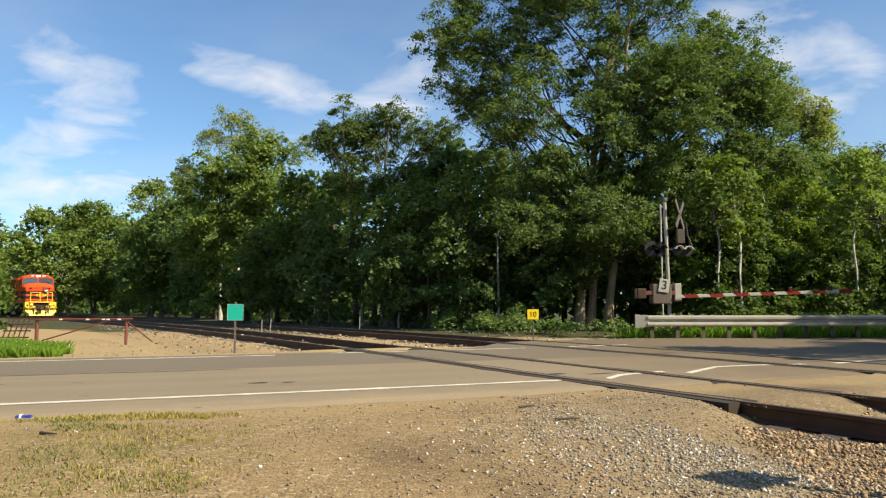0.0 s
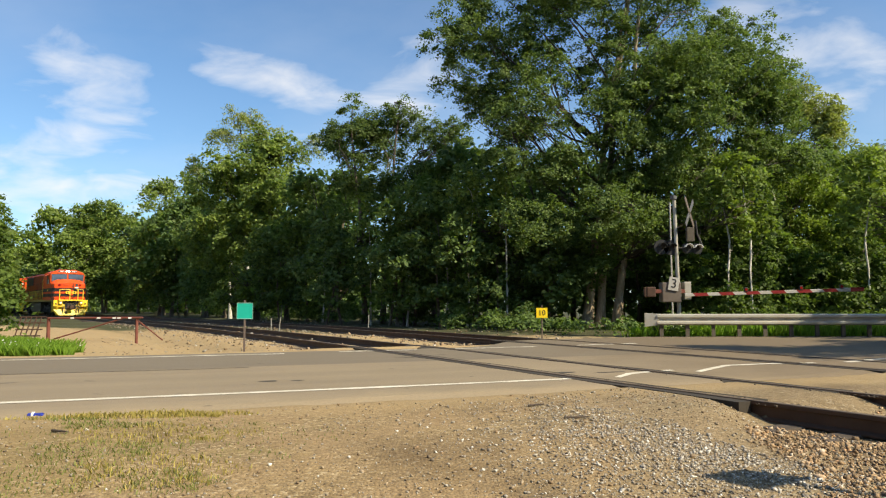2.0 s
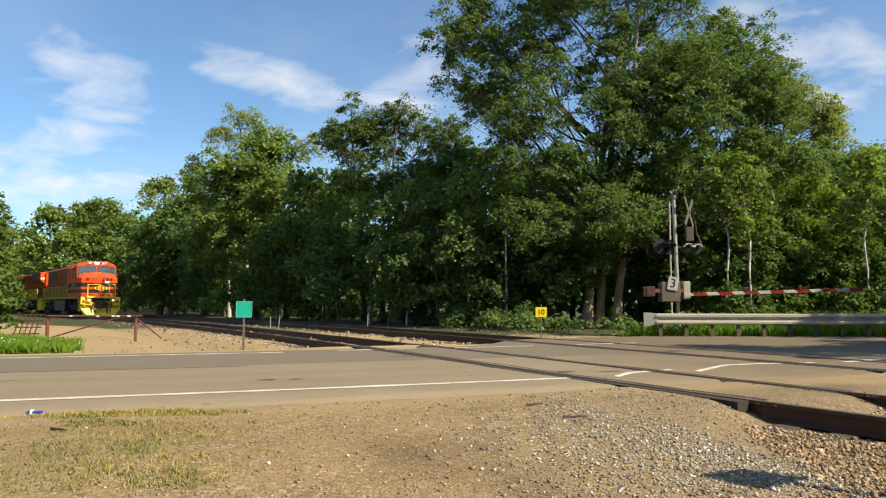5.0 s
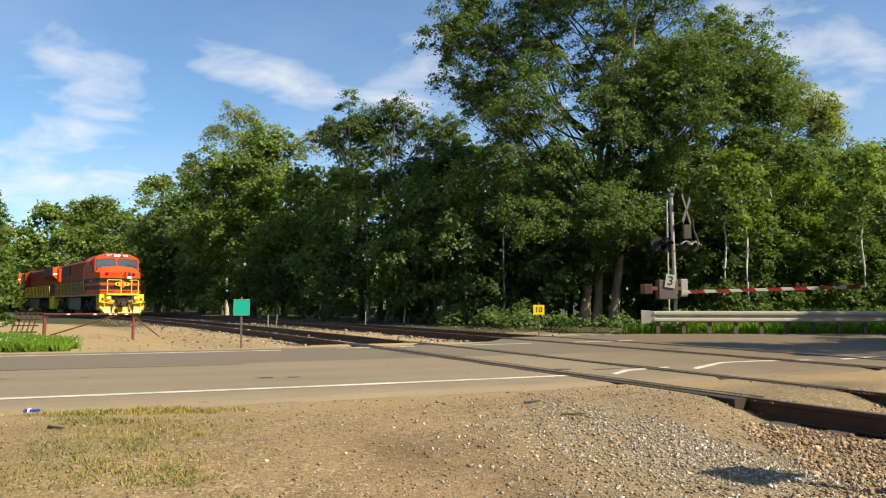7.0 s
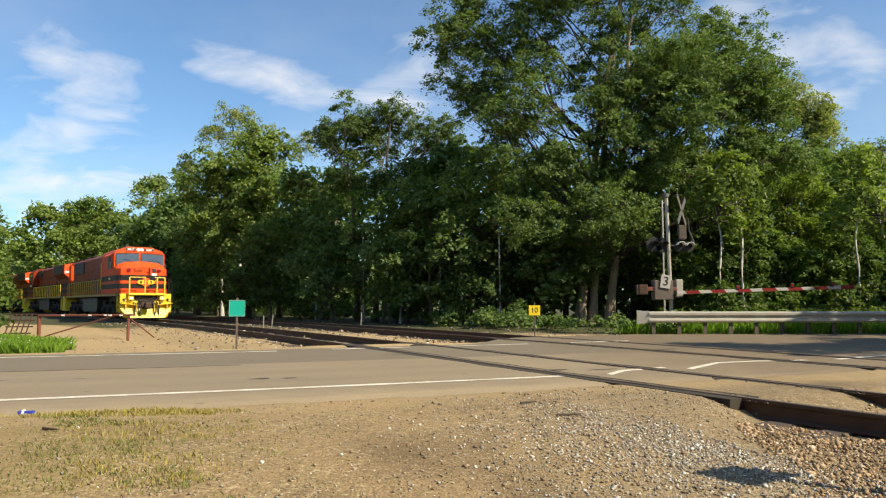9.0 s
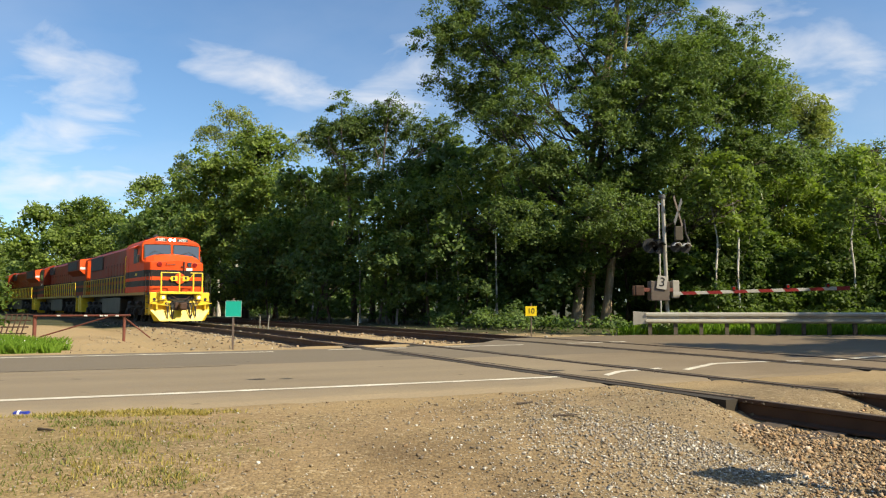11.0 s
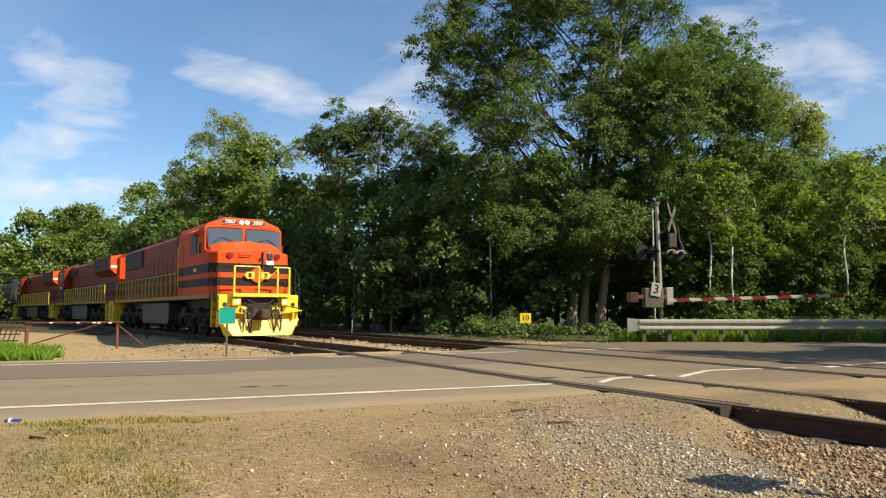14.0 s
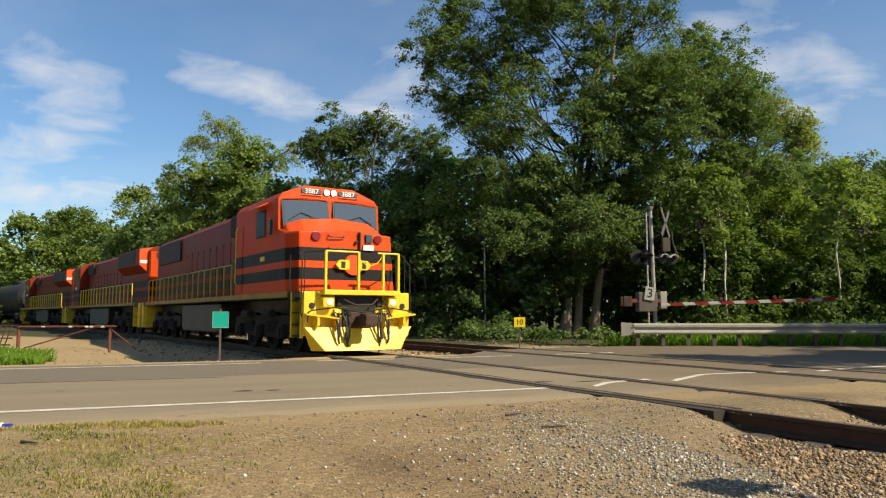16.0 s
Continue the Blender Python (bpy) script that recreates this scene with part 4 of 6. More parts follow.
        part("rear_steps", bm, YELLOW, t)
    # front pilot, plough, coupler, steps
    pilot = part("pilot", box(bmesh.new(), (-0.78, -0.62), (-1.42, 1.42), (0.45, 1.5), 0.02), YELLOW, t, "bright yellow front pilot")
    bm = prism(bmesh.new(), [(-0.62, -1.22, 0.10), (-0.30, -1.0, 0.10), (-0.26, 0, 0.10), (-0.30, 1.0, 0.10), (-0.62, 1.22, 0.10), (-0.7, 0, 0.10)], [(-0.62, -1.44, 0.62), (-0.52, -1.44, 0.66), (-0.52, 0, 0.62), (-0.52, 1.44, 0.66), (-0.62, 1.44, 0.62), (-0.7, 0, 0.62)])
    part("snow_plough", soften(bm, 0.012), YELLOW, pilot, "yellow scuffed steel plough")
    for side in (-1, 1):
        part("plough_wing", prism(bmesh.new(), [(-0.60, side * 0.62, 0.86), (-0.34, side * 0.62, 0.84), (-0.34, side * 1.46, 0.94), (-0.60, side * 1.46, 0.96)], [(-0.60, side * 0.62, 0.90), (-0.34, side * 0.62, 0.87), (-0.34, side * 1.46, 0.97), (-0.60, side * 1.46, 1.0)]), YELLOW, pilot)
        part("pilot_bracket", prism(bmesh.new(), [(-0.62, side * 0.55, 0.62), (-0.36, side * 0.60, 0.66), (-0.36, side * 0.68, 0.66), (-0.62, side * 0.66, 0.62)], [(-0.62, side * 0.55, 1.1), (-0.5, side * 0.60, 1.06), (-0.5, side * 0.68, 1.06), (-0.62, side * 0.66, 1.1)]), YELLOW, pilot)
        ditch = part("ditch_light", soften(box(bmesh.new(), (-0.62, -0.42), sorted((side * 0.72, side * 1.02)), (1.12, 1.38)), 0.04), YELLOW, pilot, "yellow ditch light housing")
        part("lens", bm_new(rod, (-0.43, side * 0.85, 1.25), (-0.40, side * 0.85, 1.25), 0.075, sides=18), DITCH_LAMP if wide_cab else GLASS, ditch, "lit white lens" if wide_cab else "unlit lens")
        part("hand_brake_hole", bm_new(rod, (-0.63, side * 1.22, 1.16), (-0.60, side * 1.22, 1.16), 0.075, sides=14), BLACK, pilot)
        for k, (y, drop) in enumerate(((0.42, 0.36), (0.50, 0.20), (0.60, 0.34), (0.72, 0.26), (0.34, 0.3))):
            sway = 0.05 * (-1) ** k
            pts = [(-0.58, side * y, 0.95), (-0.42, side * (y + 0.02), 0.98), (-0.33, side * (y + sway * 0.6), 0.78), (-0.30, side * (y + sway), drop + 0.12), (-0.31, side * (y + sway * 1.6), drop)]
            part("air_hose", pipe(bmesh.new(), pts, 0.024, 8), HOSE, pilot)
        steps = part("step_well", box(bmesh.new(), (-1.42, -1.36), sorted((side * 0.95, side * 1.45)), (0.40, 1.5), 0.01), YELLOW, t, "yellow corner step well")
        for k in range(4):
            part("step", box(bmesh.new(), (-1.36, -0.78), sorted((side * 1.0, side * 1.43)), (0.42 + k * 0.28, 0.455 + k * 0.28), 0.008), SHADED_GRIME, steps)
        part("step_side", box(bmesh.new(), (-0.80, -0.70), sorted((side * 1.40, side * 1.45)), (0.40, 1.5), 0.008), YELLOW, steps)
        part("grab_rail", pipe(bmesh.new(), [(-0.72, side * 1.42, 0.9), (-0.66, side * 1.48, 1.0), (-0.66, side * 1.46, 2.2), (-0.95, side * 1.42, 2.44)], 0.018), SHADED_GRIME, steps)
        part("grab_rail", pipe(bmesh.new(), [(-1.42, side * 1.45, 0.9), (-1.42, side * 1.49, 1.0), (-1.42, side * 1.47, 2.4)], 0.018), SHADED_GRIME, steps)
    for side in (-1, 1):
        part("drop_bracket", prism(bmesh.new(), [(-0.62, side * 1.10, 0.64), (-0.36, side * 1.12, 0.70), (-0.36, side * 1.18, 0.70), (-0.62, side * 1.20, 0.64)], [(-0.62, side * 1.10, 0.94), (-0.36, side * 1.12, 0.92), (-0.36, side * 1.18, 0.92), (-0.62, side * 1.20, 0.94)]), YELLOW, pilot)
        part("end_socket", soften(box(bmesh.new(), (-0.62, -0.54), sorted((side * 0.47, side * 0.60)), (1.16, 1.34)), 0.01), BLACK, pilot)
        part("uncoupling_grip", pipe(bmesh.new(), [(-0.47, side * 1.28, 1.05), (-0.40, side * 1.40, 1.0), (-0.38, side * 1.42, 0.78)], 0.018), BLACK, pilot)
    bm = bmesh.new()
    box(bm, (-0.62, -0.12), (-0.13, 0.13), (0.72, 0.92), 0.03)
    box(bm, (-0.22, 0.10), (-0.20, 0.16), (0.66, 0.98), 0.06)
    box(bm, (0.02, 0.22), (-0.22, -0.06), (0.68, 0.96), 0.05)
    box(bm, (-0.58, -0.5), (-0.28, 0.28), (0.62, 1.02), 0.03)
    part("coupler", bm, COUPLER_RUST, t, "rusty knuckle coupler")
    part("coupler_pocket", box(bmesh.new(), (-0.63, -0.585), (-0.44, 0.44), (0.60, 1.12)), BLACK, pilot, "dark coupler pocket")
    # flat black plate that stands for the shadow of the platform bar
    part("platform_recess", box(bmesh.new(), (-0.63, -0.59), (-0.64, 0.64), (1.14, 1.41)), BLACK, pilot, "black plate for the shade below the platform")
    part("uncoupling_lever", pipe(bmesh.new(), [(-0.45, -1.3, 1.05), (-0.40, -0.7, 1.12), (-0.2, -0.1, 1.0), (-0.40, 0.7, 1.12), (-0.45, 1.3, 1.05)], 0.016), SHADED_GRIME, pilot)
    part("cable", pipe(bmesh.new(), [(-0.5, -0.55, 1.36), (-0.38, -0.2, 1.18), (-0.36, 0.25, 1.2), (-0.5, 0.5, 1.38), (-0.5, 0.7, 1.2), (-0.36, 0.78, 0.9)], 0.02), COUPLER_RUST, pilot)
    # front platform
    part("anticlimber", soften(box(bmesh.new(), (-0.78, -0.34), (-1.02, 1.02), (1.42, 1.54)), 0.015), YELLOW, t, "yellow front platform bar")
    for y in (-0.98, -0.12, 0.12, 0.55, 0.98):
        if abs(y) == 0.12 and y > 0:
            continue
        part("end_post", box(bmesh.new(), (-0.42, -0.36), (y - 0.03, y + 0.03), (1.54, 2.46), 0.008), YELLOW, t)
    for a, b in ((-0.98, -0.12), (0.40, 0.98)):
        part("end_rail", pipe(bmesh.new(), [(-0.39, a, 2.46), (-0.39, b, 2.46)], 0.024), YELLOW, t)
    part("chain", pipe(bmesh.new(), [(-0.39, -0.12, 2.3), (-0.39, 0.14, 2.12), (-0.39, 0.40, 2.22), (-0.39, 0.55, 2.42)], 0.012, 6), YELLOW, t)
    for side in (-1, 1):
        part("corner_rail", pipe(bmesh.new(), [(-0.39, side * 0.98, 2.46), (-0.75, side * 1.36, 2.44), (-0.75, side * 1.36, 1.5)], 0.014), SHADED_GRIME, t)
    if wide_cab:
        wide_front(t, digits)
    else:
        narrow_front(t, digits)
    TRAIN.append((t, back, not wide_cab))
    return t


def wide_front(t, digits):
    """The full-width nose and the cab with two windshields."""
    bm = prism(bmesh.new(),
               [(-2.5, -1.46, 1.5), (-1.75, -1.46, 1.5), (-1.22, -1.32, 1.5), (-1.16, 0, 1.5), (-1.22, 1.32, 1.5), (-1.75, 1.46, 1.5), (-2.5, 1.46, 1.5)],
               [(-2.5, -1.46, 3.18), (-1.88, -1.46, 3.00), (-1.36, -1.28, 3.02), (-1.30, 0, 3.10), (-1.36, 1.28, 3.02), (-1.88, 1.46, 3.00), (-2.5, 1.46, 3.18)])
    nose = part("nose", soften(bm, 0.05), LIVERY, t, "orange nose with two black bands")
    bm = prism(bmesh.new(),
               [(-2.6, -1.40, 3.05), (-1.80, -1.38, 3.0), (-1.42, -1.10, 2.98), (-1.36, 0, 3.0), (-1.42, 1.10, 2.98), (-1.80, 1.38, 3.0), (-2.6, 1.40, 3.05)],
               [(-2.6, -1.30, 3.30), (-2.3, -1.30, 3.28), (-2.1, -0.95, 3.42), (-2.05, 0, 3.50), (-2.1, 0.95, 3.42), (-2.3, 1.30, 3.28), (-2.6, 1.30, 3.30)])
    part("nose_top", soften(bm, 0.05), ORANGE, nose)
    # cab: sides, face and roof
    cross = [(-1.46, 1.5), (1.46, 1.5), (1.46, 3.95), (1.34, 4.12), (0.70, 4.38), (-0.70, 4.38), (-1.34, 4.12), (-1.46, 3.95)]
    bm = bmesh.new()
    a = [bm.verts.new((-2.30 - 0.16 * max(0.0, z - 3.2), y, z)) for y, z in cross]
    b = [bm.verts.new((-6.0, y, z)) for y, z in cross]
    bm.faces.new(a)
    bm.faces.new(b[::-1])
    for i in range(8):
        bm.faces.new((a[i], b[i], b[(i + 1) % 8], a[(i + 1) % 8]))
    cab = part("cab", soften(bm, 0.045), LIVERY, t, "orange crew cab")

    def on_face(y, z, out):
        return Vector((-2.30 - 0.16 * max(0.0, z - 3.2) + out, y, z))

    for name, rim, out, mat in (("window_frame", 0.05, 0.012, BLACK), ("windshield", 0.0, 0.022, GLASS)):
        for side in (-1, 1):
            shape = [(0.10, 3.50), (0.80, 3.44), (1.31, 3.24), (1.34, 3.90), (0.10, 3.95)]
            cy, cz = 0.72, 3.64
            shape = [(y + (rim if y > cy else -rim) * 0.8, z + (rim if z > cz else -rim) * 0.6) for y, z in shape]
            pts = [on_face(side * y, z, out) for y, z in shape]
            back = [p - Vector((0.05, 0, 0)) for p in pts]
            part(name, prism(bmesh.new(), back, pts), mat, cab)
    for side in (-1, 1):
        for x0, x1 in ((-4.05, -3.35),):
            part("side_window_frame", soften(box(bmesh.new(), (x0 - 0.05, x1 + 0.05), sorted((side * 1.44, side * 1.475)), (3.02, 3.78)), 0.012), BLACK, cab)
            part("side_window", box(bmesh.new(), (x0, x1), sorted((side * 1.45, side * 1.485)), (3.07, 3.73)), SIDE_GLASS, cab)
        part("awning", prism(bmesh.new(), [(-4.15, side * 1.45, 3.92), (-3.15, side * 1.45, 3.92), (-3.15, side * 1.72, 3.78), (-4.15, side * 1.72, 3.78)], [(-4.15, side * 1.45, 3.95), (-3.15, side * 1.45, 3.95), (-3.15, side * 1.73, 3.80), (-4.15, side * 1.73, 3.80)]), ORANGE, cab, "faded window awning")
        part("mirror", box(bmesh.new(), (-2.72, -2.66), sorted((side * 1.5, side * 1.62)), (3.02, 3.42), 0.01), BLACK, cab)
        part("wiper", pipe(bmesh.new(), [on_face(side * 0.35, 3.45, 0.06), on_face(side * 0.85, 3.62, 0.05), on_face(side * 1.2, 3.40, 0.05)], 0.012), BLACK, cab)
        part("cab_grab", pipe(bmesh.new(), [(-5.7, side * 1.5, 1.8), (-5.7, side * 1.54, 1.9), (-5.7, side * 1.54, 3.4), (-5.7, side * 1.5, 3.5)], 0.016), YELLOW, cab)
        face = ((-0.27, 4.155), (0.27, 4.155), (0.29, 4.22), (0.27, 4.285), (-0.27, 4.285), (-0.29, 4.22))
        board = part("number_board", soften(prism(bmesh.new(), [on_face(side * 0.53 + dy, z, -0.05) for dy, z in face], [on_face(side * 0.53 + dy, z, 0.03) for dy, z in face]), 0.01), BLACK, cab, "black number board with white digits")
        p = on_face(side * 0.53, 4.22, 0.036)
        words("digits", digits, 0.20, WHITE_PAINT, board, facing(p.x, p.y, p.z, 9), "white digits")
        part("board_hood", pipe(bmesh.new(), [on_face(side * 0.53 - 0.29, 4.12, 0.03), on_face(side * 0.53 + 0.29, 4.12, 0.03)], 0.012), ORANGE, cab)
        part("window_brow", pipe(bmesh.new(), [on_face(side * 0.10, 4.0, 0.03), on_face(side * 0.72, 4.02, 0.05), on_face(side * 1.34, 3.95, 0.03)], 0.018), LIVERY, cab)
        part("class_light", soften(bm_new(rod, (-1.40, side * 0.86, 2.90), (-1.27, side * 0.86, 2.90), 0.115, sides=18), 0.01), RED_LENS, nose, "round red marker light")
        lamp = part("headlight", bm_new(rod, on_face(side * 0.10, 4.22, -0.05), on_face(side * 0.10, 4.22, 0.045), 0.085, sides=18), BLACK, cab)
        part("lens", bm_new(rod, on_face(side * 0.10, 4.22, 0.044), on_face(side * 0.10, 4.22, 0.055), 0.075, sides=18), HEAD_LAMP, lamp, "lit white headlight lens")
    part("roof_horn", bm_new(rod, (-4.6, -0.4, 4.5), (-4.0, -0.4, 4.52), 0.05, 0.11, 12), BLACK, cab)
    part("roof_box", box(bmesh.new(), (-5.6, -4.7), (-0.6, 0.6), (4.36, 4.50), 0.04), SHADED_GRIME, cab)
    # nose fittings
    for z, y in ((2.96, -0.33), (2.66, -0.33)):
        part("grab_iron", pipe(bmesh.new(), [(-1.33, y - 0.2, z), (-1.22, y - 0.2, z - 0.06), (-1.22, y + 0.2, z - 0.06), (-1.33, y + 0.2, z)], 0.014), BLACK, nose)
    part("nose_door_edge", box(bmesh.new(), (-1.35, -1.20), (0.30, 0.33), (1.62, 3.06)), BLACK, nose)
    part("door_window", soften(box(bmesh.new(), (-1.35, -1.245), (0.50, 0.68), (2.80, 3.02)), 0.01), GLASS, nose)
    part("door_handle", box(bmesh.new(), (-1.3, -1.18), (0.18, 0.26), (2.78, 2.82), 0.005), BLACK, nose)
    part("notice", box(bmesh.new(), (-1.3, -1.235), (0.42, 0.72), (2.60, 2.74)), WHITE_PAINT, nose, "small white notice plate")
    part("emblem_disc", bm_new(rod, (-1.24, 0.10, 2.20), (-1.13, 0.10, 2.20), 0.26, sides=28), ORANGE, nose, "orange railway emblem disc")
    for side in (-1, 1):
        y = 0.10 + side * 0.29
        plate = part("emblem_plate", prism(bmesh.new(), [(-1.2, y - side * 0.17, 2.08), (-1.2, y + side * 0.10, 2.08), (-1.2, y + side * 0.20, 2.20), (-1.2, y + side * 0.10, 2.32), (-1.2, y - side * 0.17, 2.32)], [(-1.12, y - side * 0.17, 2.08), (-1.12, y + side * 0.10, 2.08), (-1.12, y + side * 0.20, 2.20), (-1.12, y + side * 0.10, 2.32), (-1.12, y - side * 0.17, 2.32)]), YELLOW, nose)
        bm = box(bmesh.new(), (-1.12, -1.112), (y - 0.055, y + 0.055), (2.12, 2.28), 0.003)
        part("emblem_mark", bm, BLACK, plate)
    # plates low on the cab side
    for side in (-1, 1):
        part("side_notice", box(bmesh.new(), (-3.7, -3.35), sorted((side * 1.46, side * 1.472)), (2.38, 2.50)), YELLOW, cab)
        part("side_door", soften(box(bmesh.new(), (-5.85, -5.25), sorted((side * 1.45, side * 1.478)), (1.56, 3.5)), 0.012), LIVERY, cab)


def narrow_front(t, digits):
    """A narrow short hood before a full-width cab."""
    bm = box(bmesh.new(), (-3.0, -1.2), (-0.9, 0.9), (1.5, 3.0), 0.08)
    nose = part("short_hood", bm, LIVERY, t)
    part("headlight", bm_new(rod, (-1.22, 0, 2.8), (-1.15, 0, 2.8), 0.12, sides=16), BLACK, nose)
    cross = [(-1.46, 1.5), (1.46, 1.5), (1.46, 3.95), (0.80, 4.32), (-0.80, 4.32), (-1.46, 3.95)]
    bm = extrude_profile(bmesh.new(), cross, -5.1, -2.95, Matrix(((0, 1, 0, 0), (1, 0, 0, 0), (0, 0, 1, 0), (0, 0, 0, 1))), 0.04)
    cab = part("cab", bm, LIVERY_SHADED, t, "sooty orange crew cab with painted-in shade")
    for side in (-1, 1):
        part("windshield", soften(box(bmesh.new(), (-2.97, -2.93), sorted((side * 0.15, side * 0.80)), (3.25, 3.85)), 0.012), GLASS, cab)
        part("end_window", soften(box(bmesh.new(), (-2.97, -2.93), sorted((side * 1.0, side * 1.32)), (3.1, 3.8)), 0.012), GLASS, cab)
        part("side_window", soften(box(bmesh.new(), (-4.7, -3.4), sorted((side * 1.45, side * 1.48)), (3.0, 3.8)), 0.012), GLASS, cab)
        board = part("number_board", box(bmesh.new(), (-2.96, -2.91), sorted((side * 0.25, side * 0.9)), (4.0, 4.2), 0.01), BLACK, cab)
        part("digits_bar", box(bmesh.new(), (-2.92, -2.9), sorted((side * 0.33, side * 0.82)), (4.05, 4.15)), WHITE_PAINT, board)
        part("side_digits_bar", box(bmesh.new(), (-4.3, -3.7), sorted((side * 1.46, side * 1.47)), (2.55, 2.72)), WHITE_PAINT, cab)
    part("roof_fan", bm_new(rod, (-4.0, 0, 4.3), (-4.0, 0, 4.42), 0.3, sides=16), SHADED_GRIME, cab)


def tank_car(back):
    t = thing("tank_car", (0, 0, 0), "dark grey dusty tank car behind the locomotives", "tank car")
    bm = lathe(bmesh.new(), [(0.4, 0.0), (1.1, 0.15), (1.42, 0.5), (1.5, 0.9), (1.5, 13.1), (1.42, 13.5), (1.1, 13.85), (0.4, 14.0)], Matrix.Translation((-15.0, 0, 2.55)) @ Matrix.Rotation(radians(90), 4, "Y"), 32)
    part("tank", bm, TANK_GREY, t)
    bm = box(bmesh.new(), (-15.6, -0.4), (-0.35, 0.35), (0.85, 1.15), 0.03)
    for x in (-15.5, -0.8):
        box(bm, (x, x + 0.3), (-1.4, 1.4), (0.9, 1.2), 0.02)
    part("underframe", bm, SHADED_GRIME, t)
    part("dome", bm_new(rod, (-8, 0, 4.0), (-8, 0, 4.4), 0.5, sides=20), TANK_GREY, t)
    part("top_platform", box(bmesh.new(), (-9.2, -6.8), (-0.7, 0.7), (4.08, 4.12)), SHADED_GRIME, t)
    for x in (-2.4, -13.6):
        truck(t, x, (0.9, -0.9))
    TRAIN.append((t, back, False))


locomotive(0.0, True, "3887", "orange diesel locomotive with black bands and yellow pilot")
locomotive(20.5, False, "", "second orange diesel locomotive, weathered, running long hood first")
locomotive(41.0, False, "", "third orange diesel locomotive, weathered, running long hood first")
for k in range(4):
    tank_car(61.9 + k * 16.2)

# ---- the woods around ----
back_rng = random.Random(5)
wood = tree("wood_tree", (-29.0, 76.0), tiers(LEFT_2, 50, 4, 0.52, 0.8), "broadleaf tree of the wood round the crossing", LEAF_DARK, BARK, 21, per=22, size=0.46, slim=0.75, clump=5, group="wood trees", twigs=2, reach=0.85)
wood_low = tree("wood_tree", (-12.0, 50.0), tiers([(x, y, z * 0.92, rx * 1.2, rz * 1.1) for x, y, z, rx, rz in LEFT_1], 51, 4, 0.52, 0.8), "broadleaf tree of the wood round the crossing", LEAF_DARK, BARK, 22, per=25, size=0.34, slim=0.75, clump=5, group="wood trees", twigs=2, reach=0.70)
wood_pale = tree("wood_tree", (-35.5, 86.0), tiers(LEFT_2, 52, 4, 0.52, 0.8), "pale green distant tree of the wood", LEAF_MAPLE, BARK, 23, per=24, size=0.46, slim=0.75, clump=5, group="wood trees", twigs=2, reach=0.85)
sapling = tree("birch_sapling", (12.9, 34.0), [(0, 0, 6.6, 0.9, 0.9), (0.3, 0, 5.2, 1.0, 0.9), (-0.4, 0, 4.4, 0.7, 0.7)], "thin white-barked birch sapling", LEAF_MAPLE, BIRCH, 24, ((0, 0),), 0.07, 40, 0.22, 0.6, 7, group="birch saplings")


def plant(source, places, size=1.0):
    for x, y in places:
        # clear of the line: further back along the same bearing
        while -7.0 < x * 0.8 + (y - 17.2) * 0.59 < 400 and y > 20 and -3 < line_place(x, y)[1][0] < 9.0:
            x, y = x * 1.03, y * 1.03
        z = float(ground_height(x, y)[0])
        copy_thing(source, pose(x, y, z, 0, 0, back_rng.uniform(0, 360)) @ Matrix.Scale(size, 4))


plant(wood_low, [(-8.0, 46), (-1.5, 45), (4.0, 46), (10, 44), (16, 43), (22, 41), (-19, 58), (-26, 62), (27, 40), (1, 39.5), (-14.5, 41), (6.5, 41), (14.5, 37.5), (18.5, 41)])
plant(under, [(-2.2, 36.0), (4.2, 36.5), (-8.0, 38), (9.5, 37.5), (13.5, 36)])
plant(under2, [(-13.8, 39.5), (-18.0, 45.0), (-2.5, 33.5), (4.3, 33.0), (10.5, 34.5), (-10.8, 33.6)])
plant(wood_pale, [(-47, 88), (-55, 92), (-62, 88), (-38, 92), (-52, 76), (-60, 74), (-68, 80), (-44.5, 99), (-70, 95)])
plant(wood, [(-36, 100), (-29, 72), (-25, 70), (-18, 66), (-10, 60), (30, 50), (38, 46), (46, 40), (34, 38)])
plant(wood_pale, [(-66, 104), (-60, 109), (-72, 101), (-56, 113), (-78, 98)], 1.4)
plant(bush_right, [(16.2, 29.6), (19.6, 30.4), (22.5, 31.5)])
plant(right, [(16.8, 35.2), (24.5, 38.0), (14.0, 38.5)])
plant(sapling, [(14.0, 34.2), (20.0, 33.0), (-4.2, 34.5), (-6.6, 34.8), (-2.4, 33.6), (0.4, 33.2), (2.2, 32.6), (-9.3, 37.5), (-0.6, 35.0), (11.2, 33.4), (10.8, 28.6), (11.6, 28.5), (16.0, 28.4)])
# beyond the edges of the view: trees that shade the far end of the crossing
plant(wood_low, [(15.6, 11.6), (18.0, 12.0), (20.6, 13.0), (23.4, 14.8), (18.8, 9.4)], 0.92)
plant(wood_low, [(22.4, 17.4)], 1.12)
# unseen trees added left and behind to hold sky light off the train
plant(wood, [(-24, 14), (-29, 20), (-28, -6), (-22, -20), (-8, -28), (10, -33), (-35, 27), (-38, 36)])


def scatter(name, label, places, size, mat, category, leafy=0.6, low=0.35):
    """Undergrowth: blades and leaves in low heaps, one object."""
    rng = np.random.default_rng(77)
    lobes = []
    for x, y, r, hgt in places:
        z = float(ground_height(x, y)[0])
        lobes.append((x, y, z + hgt * low, r, hgt * 0.6))
    v, _ = leaves(rng, lobes, 50, size, leafy, 7)
    v[:, 2] = np.maximum(v[:, 2], -0.25)
    tagged(new(name, quads(name, v, mat)), label, category, kind="stuff")


